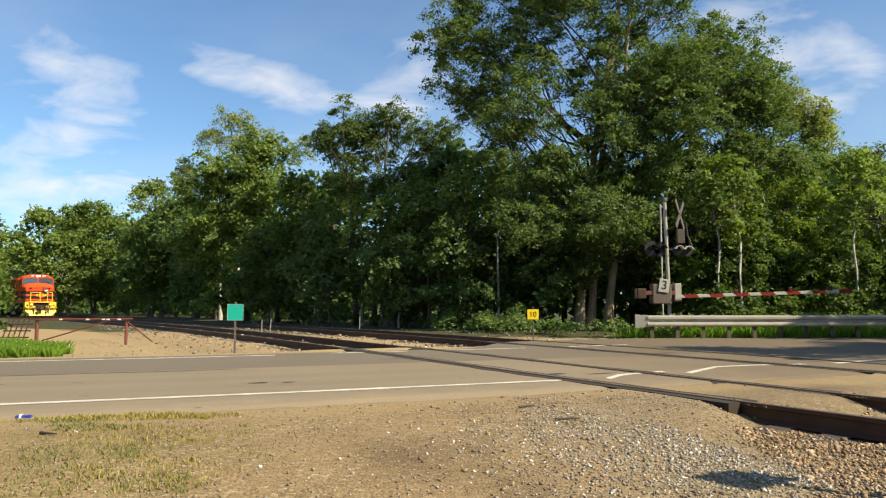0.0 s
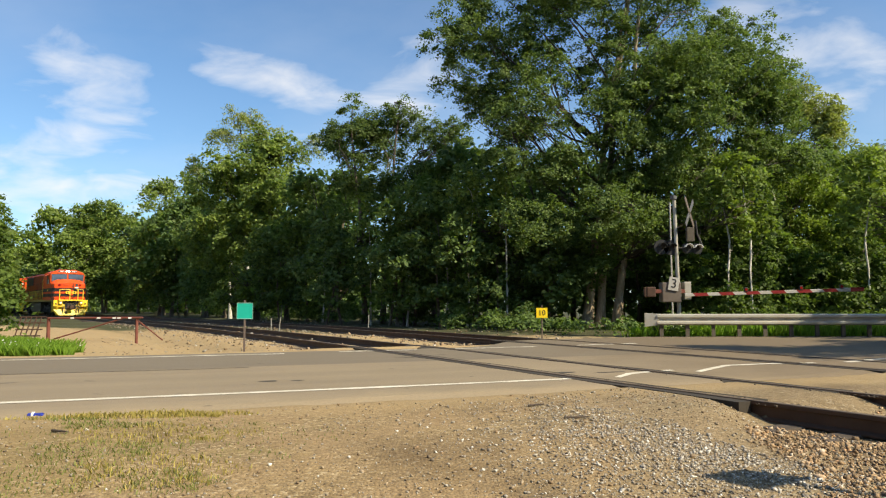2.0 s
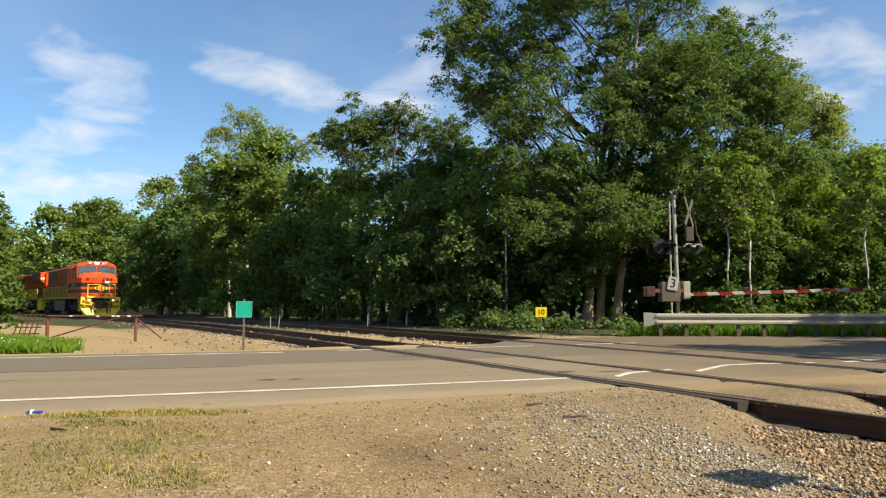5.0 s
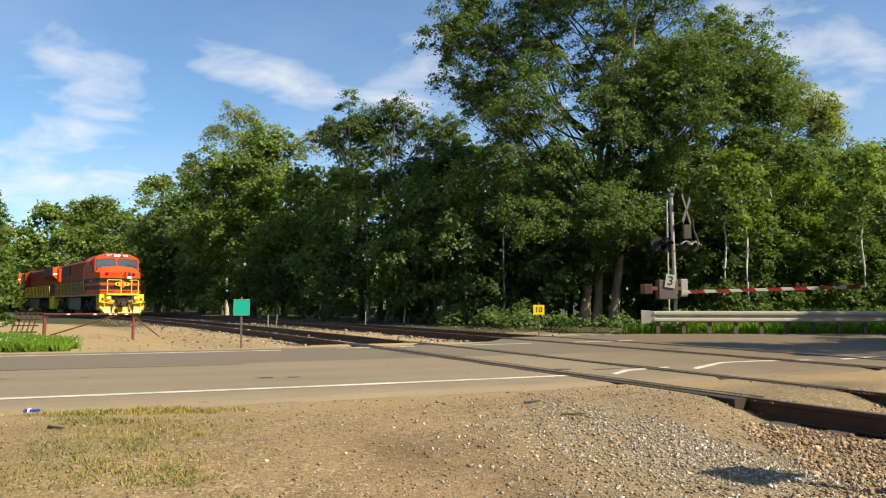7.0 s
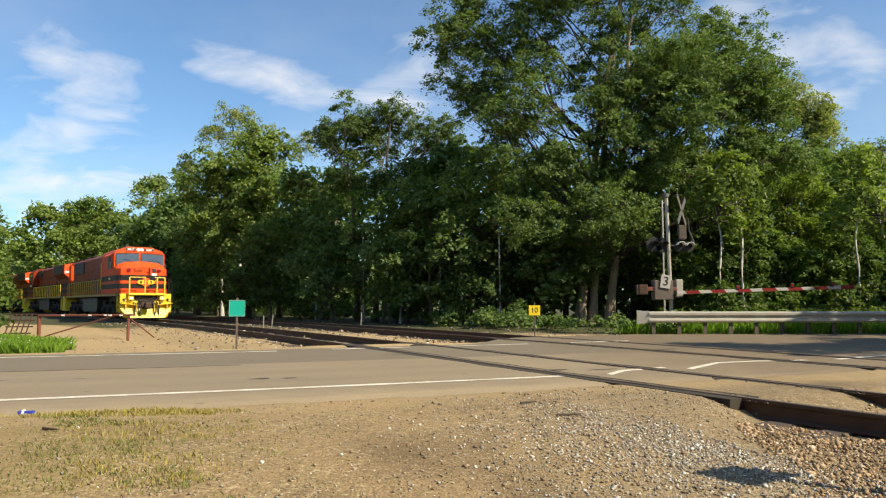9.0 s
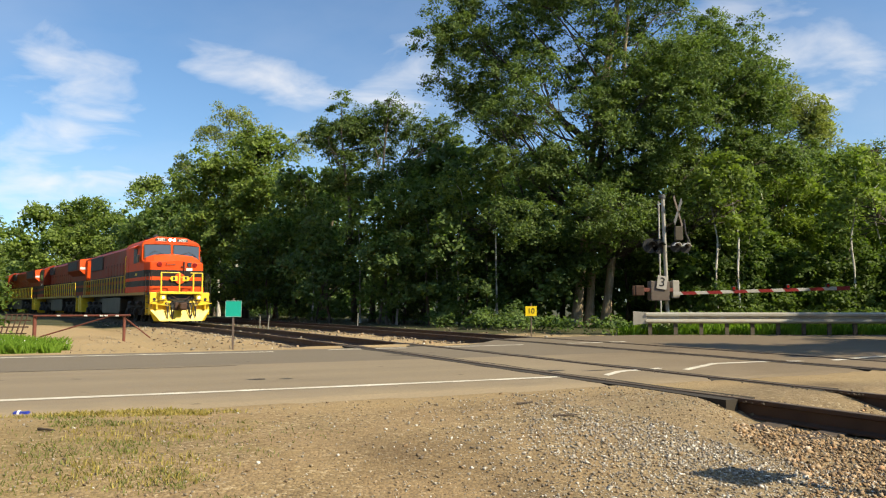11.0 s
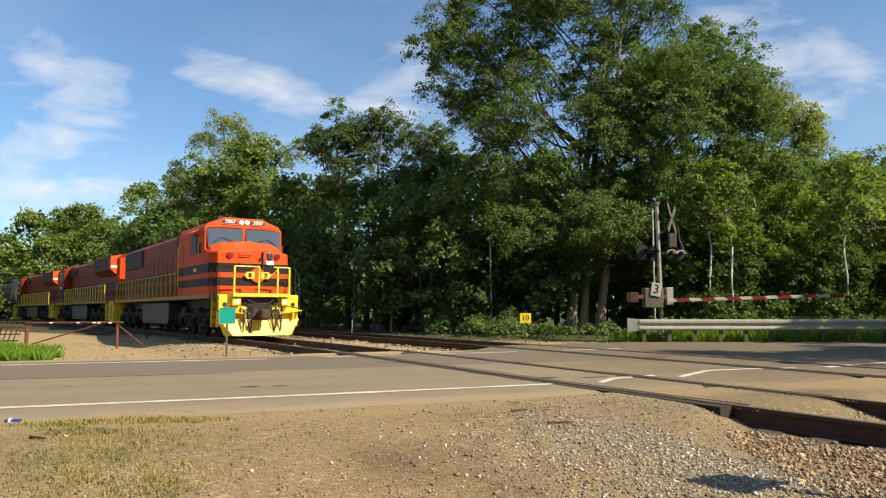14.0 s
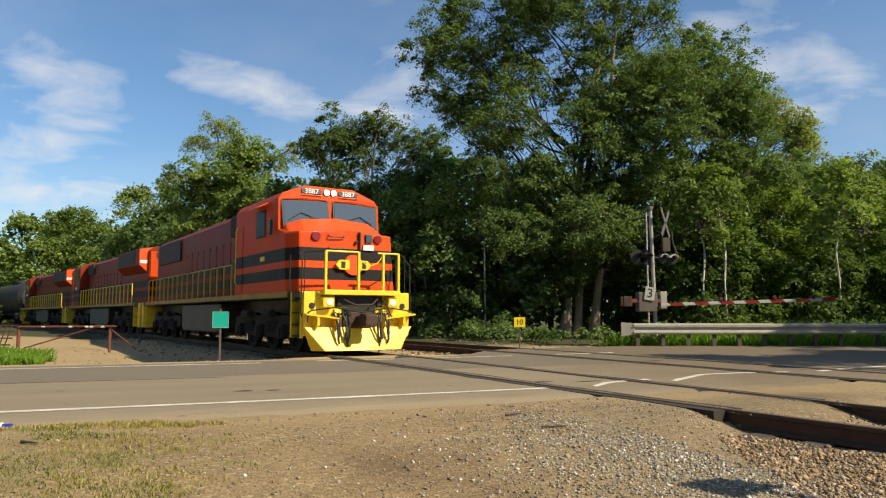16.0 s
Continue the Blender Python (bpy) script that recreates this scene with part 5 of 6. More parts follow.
def far_woods():
    """Foliage of the deep wood behind the first trees, and an added unseen ring."""
    rng = np.random.default_rng(91)
    lobes = []
    for k in range(170):
        s = rng.uniform(-22, 95)
        x, y, _ = on_line(s, SECOND + rng.uniform(13, 24) + 6)
        lobes.append((x, y, rng.uniform(0.8, 5.0), rng.uniform(1.8, 3.2), rng.uniform(1.3, 2.2)))
    for k in range(90):
        x = rng.uniform(9, 70)
        lobes.append((x, 54 - x * 0.25 + rng.uniform(-4, 6), rng.uniform(0.8, 4.5), rng.uniform(1.8, 3.0), rng.uniform(1.2, 2.0)))
    v, _ = leaves(rng, lobes, 11, 0.6, 0.8, 5)
    tagged(new("deep_woods", quads("deep_woods", v, LEAF_DARK)), "dense dark foliage deep in the wood", "woods", kind="stuff")
    lobes = []
    for k in range(140):
        x, y, _ = on_line(rng.uniform(80, 195), SECOND + rng.uniform(9, 30))
        lobes.append((x, y, rng.uniform(0.8, 7.0), rng.uniform(2.5, 4.0), rng.uniform(1.5, 2.5)))
    for k in range(140):
        x, y, _ = on_line(rng.uniform(125, 195), rng.uniform(-34, 8))
        lobes.append((x, y, rng.uniform(1.0, 7.5), rng.uniform(2.5, 4.0), rng.uniform(1.5, 2.5)))
    v, _ = leaves(rng, lobes, 14, 0.9, 0.8, 5)
    tagged(new("far_woods", quads("far_woods", v, LEAF_DARK)), "far dark green wood at the end of the line", "woods", kind="stuff")
    # added ring out of view, tall enough to block low sky light
    lobes = []
    for k in range(150):
        a, r = rng.uniform(radians(-230), radians(-62)), rng.uniform(30, 44)
        lobes.append((r * math.sin(a), r * math.cos(a), rng.uniform(1.0, 13.0), rng.uniform(2.5, 4.0), rng.uniform(1.5, 2.5)))
    v, _ = leaves(rng, lobes, 9, 1.2, 0.8, 5)
    tagged(new("near_woods", quads("near_woods", v, LEAF_DARK)), "unseen wood added left and behind to block sky light", "woods", kind="stuff")


far_woods()
fringe = []
for k in range(150):
    s = back_rng.uniform(4.5, 60)
    x, y, _ = on_line(s, SECOND + back_rng.uniform(3.0, 5.5) + s * 0.05)
    if y > 22.5:
        fringe.append((x, y, back_rng.uniform(0.4, 0.9), back_rng.uniform(0.3, 1.3) * (0.6 if s < 14 else 1.0)))
scatter("undergrowth", "dark weeds and brambles along the wood's edge", fringe, 0.16, LEAF_DARK, "undergrowth")
scatter("vines", "bright green weeds at the foot of the locust", [(3.4 + 0.28 * k, 24.6 + 0.5 * math.sin(k), 0.5, 0.22 + 0.25 * math.sin(k * 0.7) ** 2) for k in range(14)] + [(5.2 + 0.6 * k, 25.6 + 0.3 * (k % 3), 0.6, 0.35 if k < 4 else 0.9) for k in range(26)], 0.13, LEAF_BUSH, "undergrowth")


def grass(name, label, places, mat, count, tall, wide, category="grass", seed=3):
    """Grass blades as bent slivers, one object."""
    rng = np.random.default_rng(seed)
    x, y = [], []
    for cx, cy, rx, ry, share in places:
        n = int(count * share)
        a, r = rng.uniform(0, 2 * math.pi, n), np.sqrt(rng.uniform(0, 1, n))
        x.append(cx + rx * r * np.cos(a) * (1 + 0.2 * np.sin(a * 5)))
        y.append(cy + ry * r * np.sin(a) * (1 + 0.2 * np.cos(a * 3)))
    x, y = np.concatenate(x), np.concatenate(y)
    n = len(x)
    z = ground_height(x, y) - 0.01
    h = tall * rng.uniform(0.3, 1.15, n)
    a, lean = rng.uniform(0, 2 * math.pi, n), rng.uniform(0.1, 0.7, n)
    dx, dy = np.cos(a), np.sin(a)
    base = np.stack([x, y, z], 1)
    side = np.stack([-dy, dx, 0 * x], 1) * (wide * rng.uniform(0.6, 1.3, n))[:, None]
    tip = base + np.stack([dx * lean * h, dy * lean * h, h], 1)
    midp = base + np.stack([dx * lean * h * 0.3, dy * lean * h * 0.3, h * 0.6], 1)
    v = np.stack([base - side, base + side, midp + side * 0.7, tip], 1).reshape(-1, 3)
    tagged(new(name, quads(name, v, mat)), label, category, kind="stuff")


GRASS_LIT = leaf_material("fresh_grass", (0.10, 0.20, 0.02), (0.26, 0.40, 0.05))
GRASS_DRY = leaf_material("dry_grass", (0.20, 0.17, 0.05), (0.46, 0.37, 0.10), 0.2)
GRASS_WEED = leaf_material("verge_weed", (0.11, 0.13, 0.035), (0.26, 0.27, 0.08), 0.25)
grass("grass", "bright sunlit roadside grass patch", [(-10.2, 15.5, 1.5, 0.8, 1.0), (-11.3, 17.2, 1.8, 1.2, 0.6), (-12.5, 19.0, 2.0, 1.2, 0.4)], GRASS_LIT, 15000, 0.24, 0.005)
grass("dry_grass", "yellowed dry grass on the gravel verge", [(-2.75, 6.45, 0.85, 0.22, 0.9), (-3.6, 6.35, 0.6, 0.2, 0.4), (-2.3, 5.6, 0.7, 0.35, 0.3), (-1.9, 4.6, 0.5, 0.4, 0.3)], GRASS_DRY, 2400, 0.045, 0.005, seed=4)
grass("weeds", "sparse green weeds on the gravel verge", [(-2.5, 5.1, 0.5, 0.28, 0.5), (-2.9, 5.9, 0.35, 0.16, 0.35), (-1.75, 4.4, 0.3, 0.25, 0.35), (-2.6, 4.4, 0.55, 0.45, 0.5), (-3.3, 6.2, 0.25, 0.12, 0.2), (-1.2, 4.0, 0.3, 0.2, 0.2), (-2.2, 5.5, 1.3, 0.9, 0.5)], GRASS_WEED, 1500, 0.038, 0.005, seed=6)
grass("verge_grass", "grass and weeds below the guardrail", [(7 + 2.4 * k, 23.1, 1.5, 0.6, 0.2) for k in range(7)], GRASS_LIT, 5200, 0.42, 0.014, seed=8)


def flower_heads():
    """White flower heads just above the grass, one object."""
    rng = np.random.default_rng(9)
    x, y = rng.normal(-10.1, 0.7, 70), rng.normal(15.6, 0.4, 70)
    c = np.stack([x, y, ground_height(x, y) + rng.uniform(0.16, 0.30, 70)], 1)
    r = rng.uniform(0.009, 0.018, 70)[:, None]
    u = np.array([1.0, 0, 0.1])
    w = np.array([0, 0.75, 0.65])
    tagged(new("daisies", quads("daisies", np.stack([c - u * r, c - w * r, c + u * r, c + w * r], 1).reshape(-1, 3), WHITE_PAINT)), "small white flower heads in the grass", "flowers", kind="stuff")


flower_heads()

# ---- stones ----


def stone_material():
    def build(n):
        geo = n.add("NewGeometry")
        at = n.add("TexCoord").outputs["Object"]
        col = n.ramp(geo.outputs["Random Per Island"], [(0.0, (0.12, 0.09, 0.06)), (0.3, (0.30, 0.20, 0.11)), (0.55, (0.36, 0.28, 0.18)), (0.8, (0.28, 0.25, 0.20)), (0.94, (0.38, 0.34, 0.28)), (1.0, (0.66, 0.63, 0.56))])
        f = n.noise(at, 60.0, 4.0)
        col = n.mix(n.ramp(f, [(0.4, 0.0), (0.7, 0.35)]), col, (0.10, 0.075, 0.05))
        return n.add("BsdfPrincipled", Base_Color=col, Roughness=0.9, Normal=bump(n, f, 0.4, 0.006)).outputs[0]

    return material("stone", build)


def grey_stone_material():
    def build(n):
        geo = n.add("NewGeometry")
        at = n.add("TexCoord").outputs["Object"]
        col = n.ramp(geo.outputs["Random Per Island"], [(0.0, (0.15, 0.12, 0.09)), (0.4, (0.30, 0.255, 0.20)), (0.8, (0.44, 0.40, 0.335)), (1.0, (0.74, 0.70, 0.62))])
        f = n.noise(at, 60.0, 4.0)
        col = n.mix(n.ramp(f, [(0.4, 0.0), (0.7, 0.35)]), col, (0.13, 0.11, 0.09))
        return n.add("BsdfPrincipled", Base_Color=col, Roughness=0.9, Normal=bump(n, f, 0.4, 0.006)).outputs[0]

    return material("grey_stone", build)


def rust_stone_material():
    def build(n):
        geo = n.add("NewGeometry")
        at = n.add("TexCoord").outputs["Object"]
        col = n.ramp(geo.outputs["Random Per Island"], [(0.0, (0.15, 0.10, 0.055)), (0.35, (0.29, 0.19, 0.10)), (0.7, (0.42, 0.28, 0.15)), (0.9, (0.50, 0.40, 0.28)), (0.96, (0.52, 0.27, 0.11)), (1.0, (0.60, 0.52, 0.42))])
        f = n.noise(at, 50.0, 4.0)
        col = n.mix(n.ramp(f, [(0.4, 0.0), (0.7, 0.4)]), col, (0.09, 0.055, 0.03))
        return n.add("BsdfPrincipled", Base_Color=col, Roughness=0.9, Normal=bump(n, f, 0.4, 0.006)).outputs[0]

    return material("rusty_stone", build)


STONE, STONE_RUST, STONE_GREY = stone_material(), rust_stone_material(), grey_stone_material()


def stones(name, label, x, y, size, mat, seed, sink=0.35, category="gravel", lowest=-9.0):
    """Loose angular stones lying on the ground, one object."""
    rng = np.random.default_rng(seed)
    bm = bmesh.new()
    bmesh.ops.create_cube(bm, size=1.3)
    bmesh.ops.triangulate(bm, faces=bm.faces)
    bv = np.array([v.co[:] for v in bm.verts])
    bf = np.array([[v.index for v in f.verts] for f in bm.faces])
    bm.free()
    n, k = len(x), len(bv)
    z = np.maximum(ground_height(x, y), lowest)
    rnd = 1 + rng.normal(0, 0.36, (n, k, 3))
    v = bv[None] * rnd * rng.uniform(0.4, 1.3, (n, 1, 3)) * np.array([1, 1, 0.7])
    a = rng.uniform(0, 2 * math.pi, n)
    c, s = np.cos(a)[:, None], np.sin(a)[:, None]
    tip = rng.normal(0, 0.6, (n, 1))
    v = np.stack([v[..., 0] * np.cos(tip) - v[..., 2] * np.sin(tip), v[..., 1], v[..., 0] * np.sin(tip) + v[..., 2] * np.cos(tip)], 2)
    v = np.stack([v[..., 0] * c - v[..., 1] * s, v[..., 0] * s + v[..., 1] * c, v[..., 2]], 2) * size[:, None, None]
    v += np.stack([x, y, z + size * sink], 1)[:, None]
    faces = (bf[None] + (np.arange(n) * k)[:, None, None]).reshape(-1, 3)
    me = bpy.data.meshes.new(name)
    me.vertices.add(n * k)
    me.vertices.foreach_set("co", v.astype(np.float32).ravel())
    me.loops.add(faces.size)
    me.loops.foreach_set("vertex_index", faces.astype(np.int32).ravel())
    me.polygons.add(len(faces))
    me.polygons.foreach_set("loop_start", np.arange(0, faces.size, 3, dtype=np.int32))
    me.update(calc_edges=True)
    me.materials.append(mat)
    tagged(new(name, me), label, category, kind="stuff")


CRUMBLE = plain("crumbled_asphalt", (0.075, 0.058, 0.042), 0.9, wear=0.3)


def lay_stones():
    rng = np.random.default_rng(31)
    # rusty ballast beside and between the rails
    s, d = rng.uniform(-9.6, -4.7, 19000), rng.uniform(-3.3, -0.86, 19000)
    s[:4000], d[:4000] = rng.uniform(-10, -5.3, 4000), rng.uniform(-0.66, 2.6, 4000)
    keep = (abs(abs(d) - 0.7525) > 0.08) & (abs(abs(d - SECOND) - 0.7525) > 0.08) & (d > -3.0 + 0.25 * np.sin(s * 2)) & ((d > -0.7) | (d < -1.02 - 0.08 * np.sin(s * 5)) | (rng.uniform(0, 1, 19000) < 0.25)) & (s < -4.6 + 0.7 * d * (d < -0.85) - 1.1 * (d > -0.85) + 0.3 * np.sin(d * 3))
    p = np.array([on_line(a, b)[:2] for a, b in zip(s[keep], d[keep])])
    stones("ballast", "rusty brown ballast stones beside the rails", p[:, 0], p[:, 1], rng.gamma(2.2, 0.0032, len(p)) + 0.005, STONE_RUST, 32, category="ballast")
    # crumbled asphalt along the rails of the crossing
    s, d = rng.uniform(-5.6, 3.5, 3000), rng.choice([-0.86, -0.66, 0.66, 0.85, SECOND - 0.86, SECOND + 0.66], 3000) + rng.normal(0, 0.035, 3000)
    keep = (abs(abs(d) - 0.7525) > 0.045) & (abs(abs(d - SECOND) - 0.7525) > 0.045) & (np.sin(s * 2.3 + d * 9) + 0.6 * np.sin(s * 7) > rng.uniform(-0.6, 1.0, 3000))
    p = np.array([on_line(a, b)[:2] for a, b in zip(s[keep], d[keep])])
    stones("gravel", "crumbled asphalt along the crossing rails", p[:, 0], p[:, 1], rng.gamma(3, 0.004, len(p)) * 0.5 + 0.004, CRUMBLE, 36, 0.1, lowest=-0.016)
    # the bed up the line
    s, d = rng.uniform(7.0, 40, 3600), rng.normal(0, 2.0, 3600) + rng.choice([-0.6, SECOND], 3600)
    keep = (abs(abs(d) - 0.7525) > 0.09) & (abs(abs(d - SECOND) - 0.7525) > 0.09) & (d > -2.9)
    p = np.array([on_line(a, b)[:2] for a, b in zip(s[keep], d[keep])])
    stones("ballast", "pale gravel ballast stones between the ties", p[:, 0], p[:, 1], rng.gamma(4, 0.006, len(p)) + 0.010, STONE, 33, category="ballast")
    # grit of the verge
    x, y = rng.uniform(-4.5, 5.0, 30000), rng.uniform(3.3, 9.0, 30000)
    _, off = road_place(x, y)
    _, d = line_place(x, y)
    keep = (off < -4.45 - 0.3 * rng.uniform(0, 1, 30000)) & (d < -1.0) & (rng.uniform(0, 1, 30000) < 0.30 + 0.5 * (x > 0.6) + 0.15 * (y < 5))
    x, y = x[keep], y[keep]
    stones("gravel", "loose grit and pebbles on the dirt verge", x, y, np.minimum(rng.gamma(1.8, 0.0024, len(x)) + 0.003, 0.020), STONE, 34)
    # pale crushed stone in a loose drift beside the ballast
    x, y = rng.normal(2.0, 0.9, 13000), rng.normal(5.6, 0.95, 13000)
    s, d = line_place(x, y)
    _, off = road_place(x, y)
    keep = (d < -2.2) & (off < -4.7) & (y > 3.5)
    x, y = x[keep], y[keep]
    stones("gravel", "pale grey crushed stone on the verge", x, y, np.minimum(rng.gamma(2.5, 0.0020, len(x)) + 0.003, 0.018), STONE_GREY, 35)
    # gravel of the lot beyond the road
    x, y = rng.uniform(-13, -2.5, 1400), rng.uniform(14.5, 27, 1400)
    _, off = road_place(x, y)
    _, d = line_place(x, y)
    keep = (off > 4.2) & (d < -1.9)
    stones("gravel", "pale gravel of the lot beside the track", x[keep], y[keep], rng.gamma(3, 0.004, int(keep.sum())) + 0.004, STONE, 35)


lay_stones()

# ---- signs, gate, guardrail, signal ----
TEAL = plain("teal_paint", (0.0, 0.33, 0.25), 0.5, wear=0.1)
RIM = plain("worn_rim", (0.22, 0.42, 0.34), 0.5, wear=0.4)
SIGN_YELLOW = plain("sign_yellow", (0.86, 0.62, 0.01), 0.45, wear=0.1)
POST_STEEL = plain("weathered_post", (0.16, 0.12, 0.10), 0.6, 0.5, wear=0.4)
GALV = plain("galvanised_steel", (0.46, 0.44, 0.38), 0.5, 0.35, wear=0.45, scale=2.0, dirt=(0.20, 0.13, 0.08))
RED_RUST = plain("rusty_red_paint", (0.17, 0.048, 0.032), 0.75, wear=0.6, dirt=(0.10, 0.045, 0.025))
GATE_RED = plain("gate_red", (0.21, 0.014, 0.014), 0.4, wear=0.2)
# white greyed down to carry the shade over the signal
GATE_WHITE_SHADED = plain("shaded_gate_white", (0.42, 0.40, 0.36), 0.45, wear=0.2)
BLUE_CAN = plain("blue_can", (0.03, 0.05, 0.35), 0.35, 0.3, wear=0.2)
DARK_SIGN = plain("dark_sign_back", (0.10, 0.10, 0.10), 0.6, wear=0.3)


def lie(x, y):
    return float(ground_height(x, y)[0])


def green_sign():
    x, y = -4.75, 15.9
    t = thing("square_sign", (x, y, lie(x, y)), "plain teal square sign on a thin steel post", "sign", turn=14)
    up = 0.95 - lie(x, y)
    part("post", box(bmesh.new(), (-0.022, 0.022), (-0.012, 0.012), (-0.3, up + 0.12), 0.004), POST_STEEL, t)
    part("board", box(bmesh.new(), (-0.172, 0.172), (-0.022, -0.012), (up - 0.29, up + 0.065), 0.004), TEAL, t)
    part("rim", pipe(bmesh.new(), [(-0.168, -0.024, up - 0.286), (0.168, -0.024, up - 0.286), (0.168, -0.024, up + 0.061), (-0.168, -0.024, up + 0.061), (-0.168, -0.024, up - 0.286)], 0.006, 6), RIM, t, "pale worn rim")


def speed_sign():
    x, y = 2.62, 22.6
    t = thing("speed_sign", (x, y, lie(x, y)), "small yellow square speed sign reading 10", "sign", turn=-4)
    up = 0.72 - lie(x, y)
    part("post", rod(bmesh.new(), (0, 0.02, -0.3), (0, 0.02, up + 0.24), 0.02), POST_STEEL, t)
    b = part("board", box(bmesh.new(), (-0.175, 0.175), (-0.015, 0.0), (up - 0.155, up + 0.155), 0.004), SIGN_YELLOW, t)
    words("number", "10", 0.23, BLACK, b, Matrix.Translation((0, -0.018, up)) @ Matrix.Rotation(radians(90), 4, "X"))


def field_gate():
    y = 22.65
    t = thing("field_gate", (-13.2, y, lie(-13.2, y)), "rusty red low swing gate, closed across the lot", "gate")
    g = lie(-12, y)
    for x in (0.15, 2.99):
        part("gate_post", rod(bmesh.new(), (x, 0, -0.3), (x, 0, 0.56 - g), 0.055 if x < 1 else 0.045, sides=12), RED_RUST, t)
    part("top_bar", rod(bmesh.new(), (0.2, -0.06, 0.53 - g), (3.2, -0.06, 0.55 - g), 0.03), RED_RUST, t)
    part("diagonal_brace", rod(bmesh.new(), (0.35, -0.06, 0.05), (2.55, -0.06, 0.52 - g), 0.022), RED_RUST, t)
    part("stay", rod(bmesh.new(), (3.0, 0.05, 0.45 - g), (3.45, 0.9, -0.02), 0.022), RED_RUST, t)
    for x in (0.9, 1.75, 2.25, 2.4, 2.75):
        part("reflector", box(bmesh.new(), (x, x + 0.10), (-0.105, -0.088), (0.515 - g, 0.56 - g)), WHITE_PAINT, t)


def rack():
    x, y = -13.75, 22.0
    t = thing("steel_rack", (x, y, lie(x, y)), "leaning dark rusty steel lattice beside the gate", "rack", turn=8)
    for k in range(5):
        part("upright", rod(bmesh.new(), (0.15 * k, 0, 0.02), (0.15 * k + 0.1, 0.25, 0.72), 0.02, sides=6), COUPLER_RUST, t)
    for z in (0.12, 0.32, 0.52, 0.70):
        part("crossbar", rod(bmesh.new(), (-0.06 + z * 0.14, z * 0.35, z), (0.74 + z * 0.14, z * 0.35, z), 0.02, sides=6), COUPLER_RUST, t)


GUARD_POST = plain("dark_weathered_post", (0.085, 0.07, 0.05), 0.8, wear=0.5)


def guardrail():
    t = thing("guardrail", (5.75, 22.25, lie(5.75, 22.25)), "weathered galvanised W-beam guardrail along the road", "guardrail")
    g = lie(7, 22.25)
    w = [(0.0, 0.36), (-0.07, 0.40), (-0.07, 0.45), (0.0, 0.50), (0.0, 0.56), (-0.07, 0.60), (-0.07, 0.66), (0.0, 0.70)]
    for k in range(8):
        x0, x1 = 0.35 + 3.8 * k, 0.35 + 3.8 * (k + 1) + 0.12
        v, f = [], []
        for x, push in ((x0, 0.0), (x1, 0.004)):
            for y, z in w:
                v.append((x, y - push, z - g))
            for y, z in reversed(w):
                v.append((x, y - push + 0.012, z - g))
        n = 16
        for i in range(n):
            f.append((i, (i + 1) % n, n + (i + 1) % n, n + i))
        f += [tuple(range(n))[::-1], tuple(range(n, 2 * n))]
        part_me("beam", mesh_of("beam", v, f, GALV), t)
    for x in [0.5 + 0.79 * k for k in range(9)] + [8.0 + 1.9 * k for k in range(12)]:
        bm = box(bmesh.new(), (x - 0.06, x + 0.06), (0.02, 0.03), (-0.3, 0.66 - g))
        box(bm, (x - 0.015, x + 0.015), (0.03, 0.16), (-0.3, 0.66 - g))
        part("guardrail_post", bm, GUARD_POST, t)
    bm = prism(bmesh.new(), [(-0.02, 0.02, 0.30 - g), (0.40, -0.04, 0.36 - g), (0.40, 0.04, 0.36 - g), (0.02, 0.16, 0.30 - g)], [(-0.02, 0.02, 0.73 - g), (0.40, -0.04, 0.70 - g), (0.40, 0.04, 0.70 - g), (0.02, 0.16, 0.73 - g)])
    part("end_shoe", soften(bm, 0.01), GALV, t, "flared guardrail end piece")


# weathered colour, darkened further for tree shade on the signal
MECH_SHADED = plain("shaded_weathered_case", (0.13, 0.105, 0.085), 0.6, wear=0.6, scale=3.0, dirt=(0.08, 0.05, 0.035))


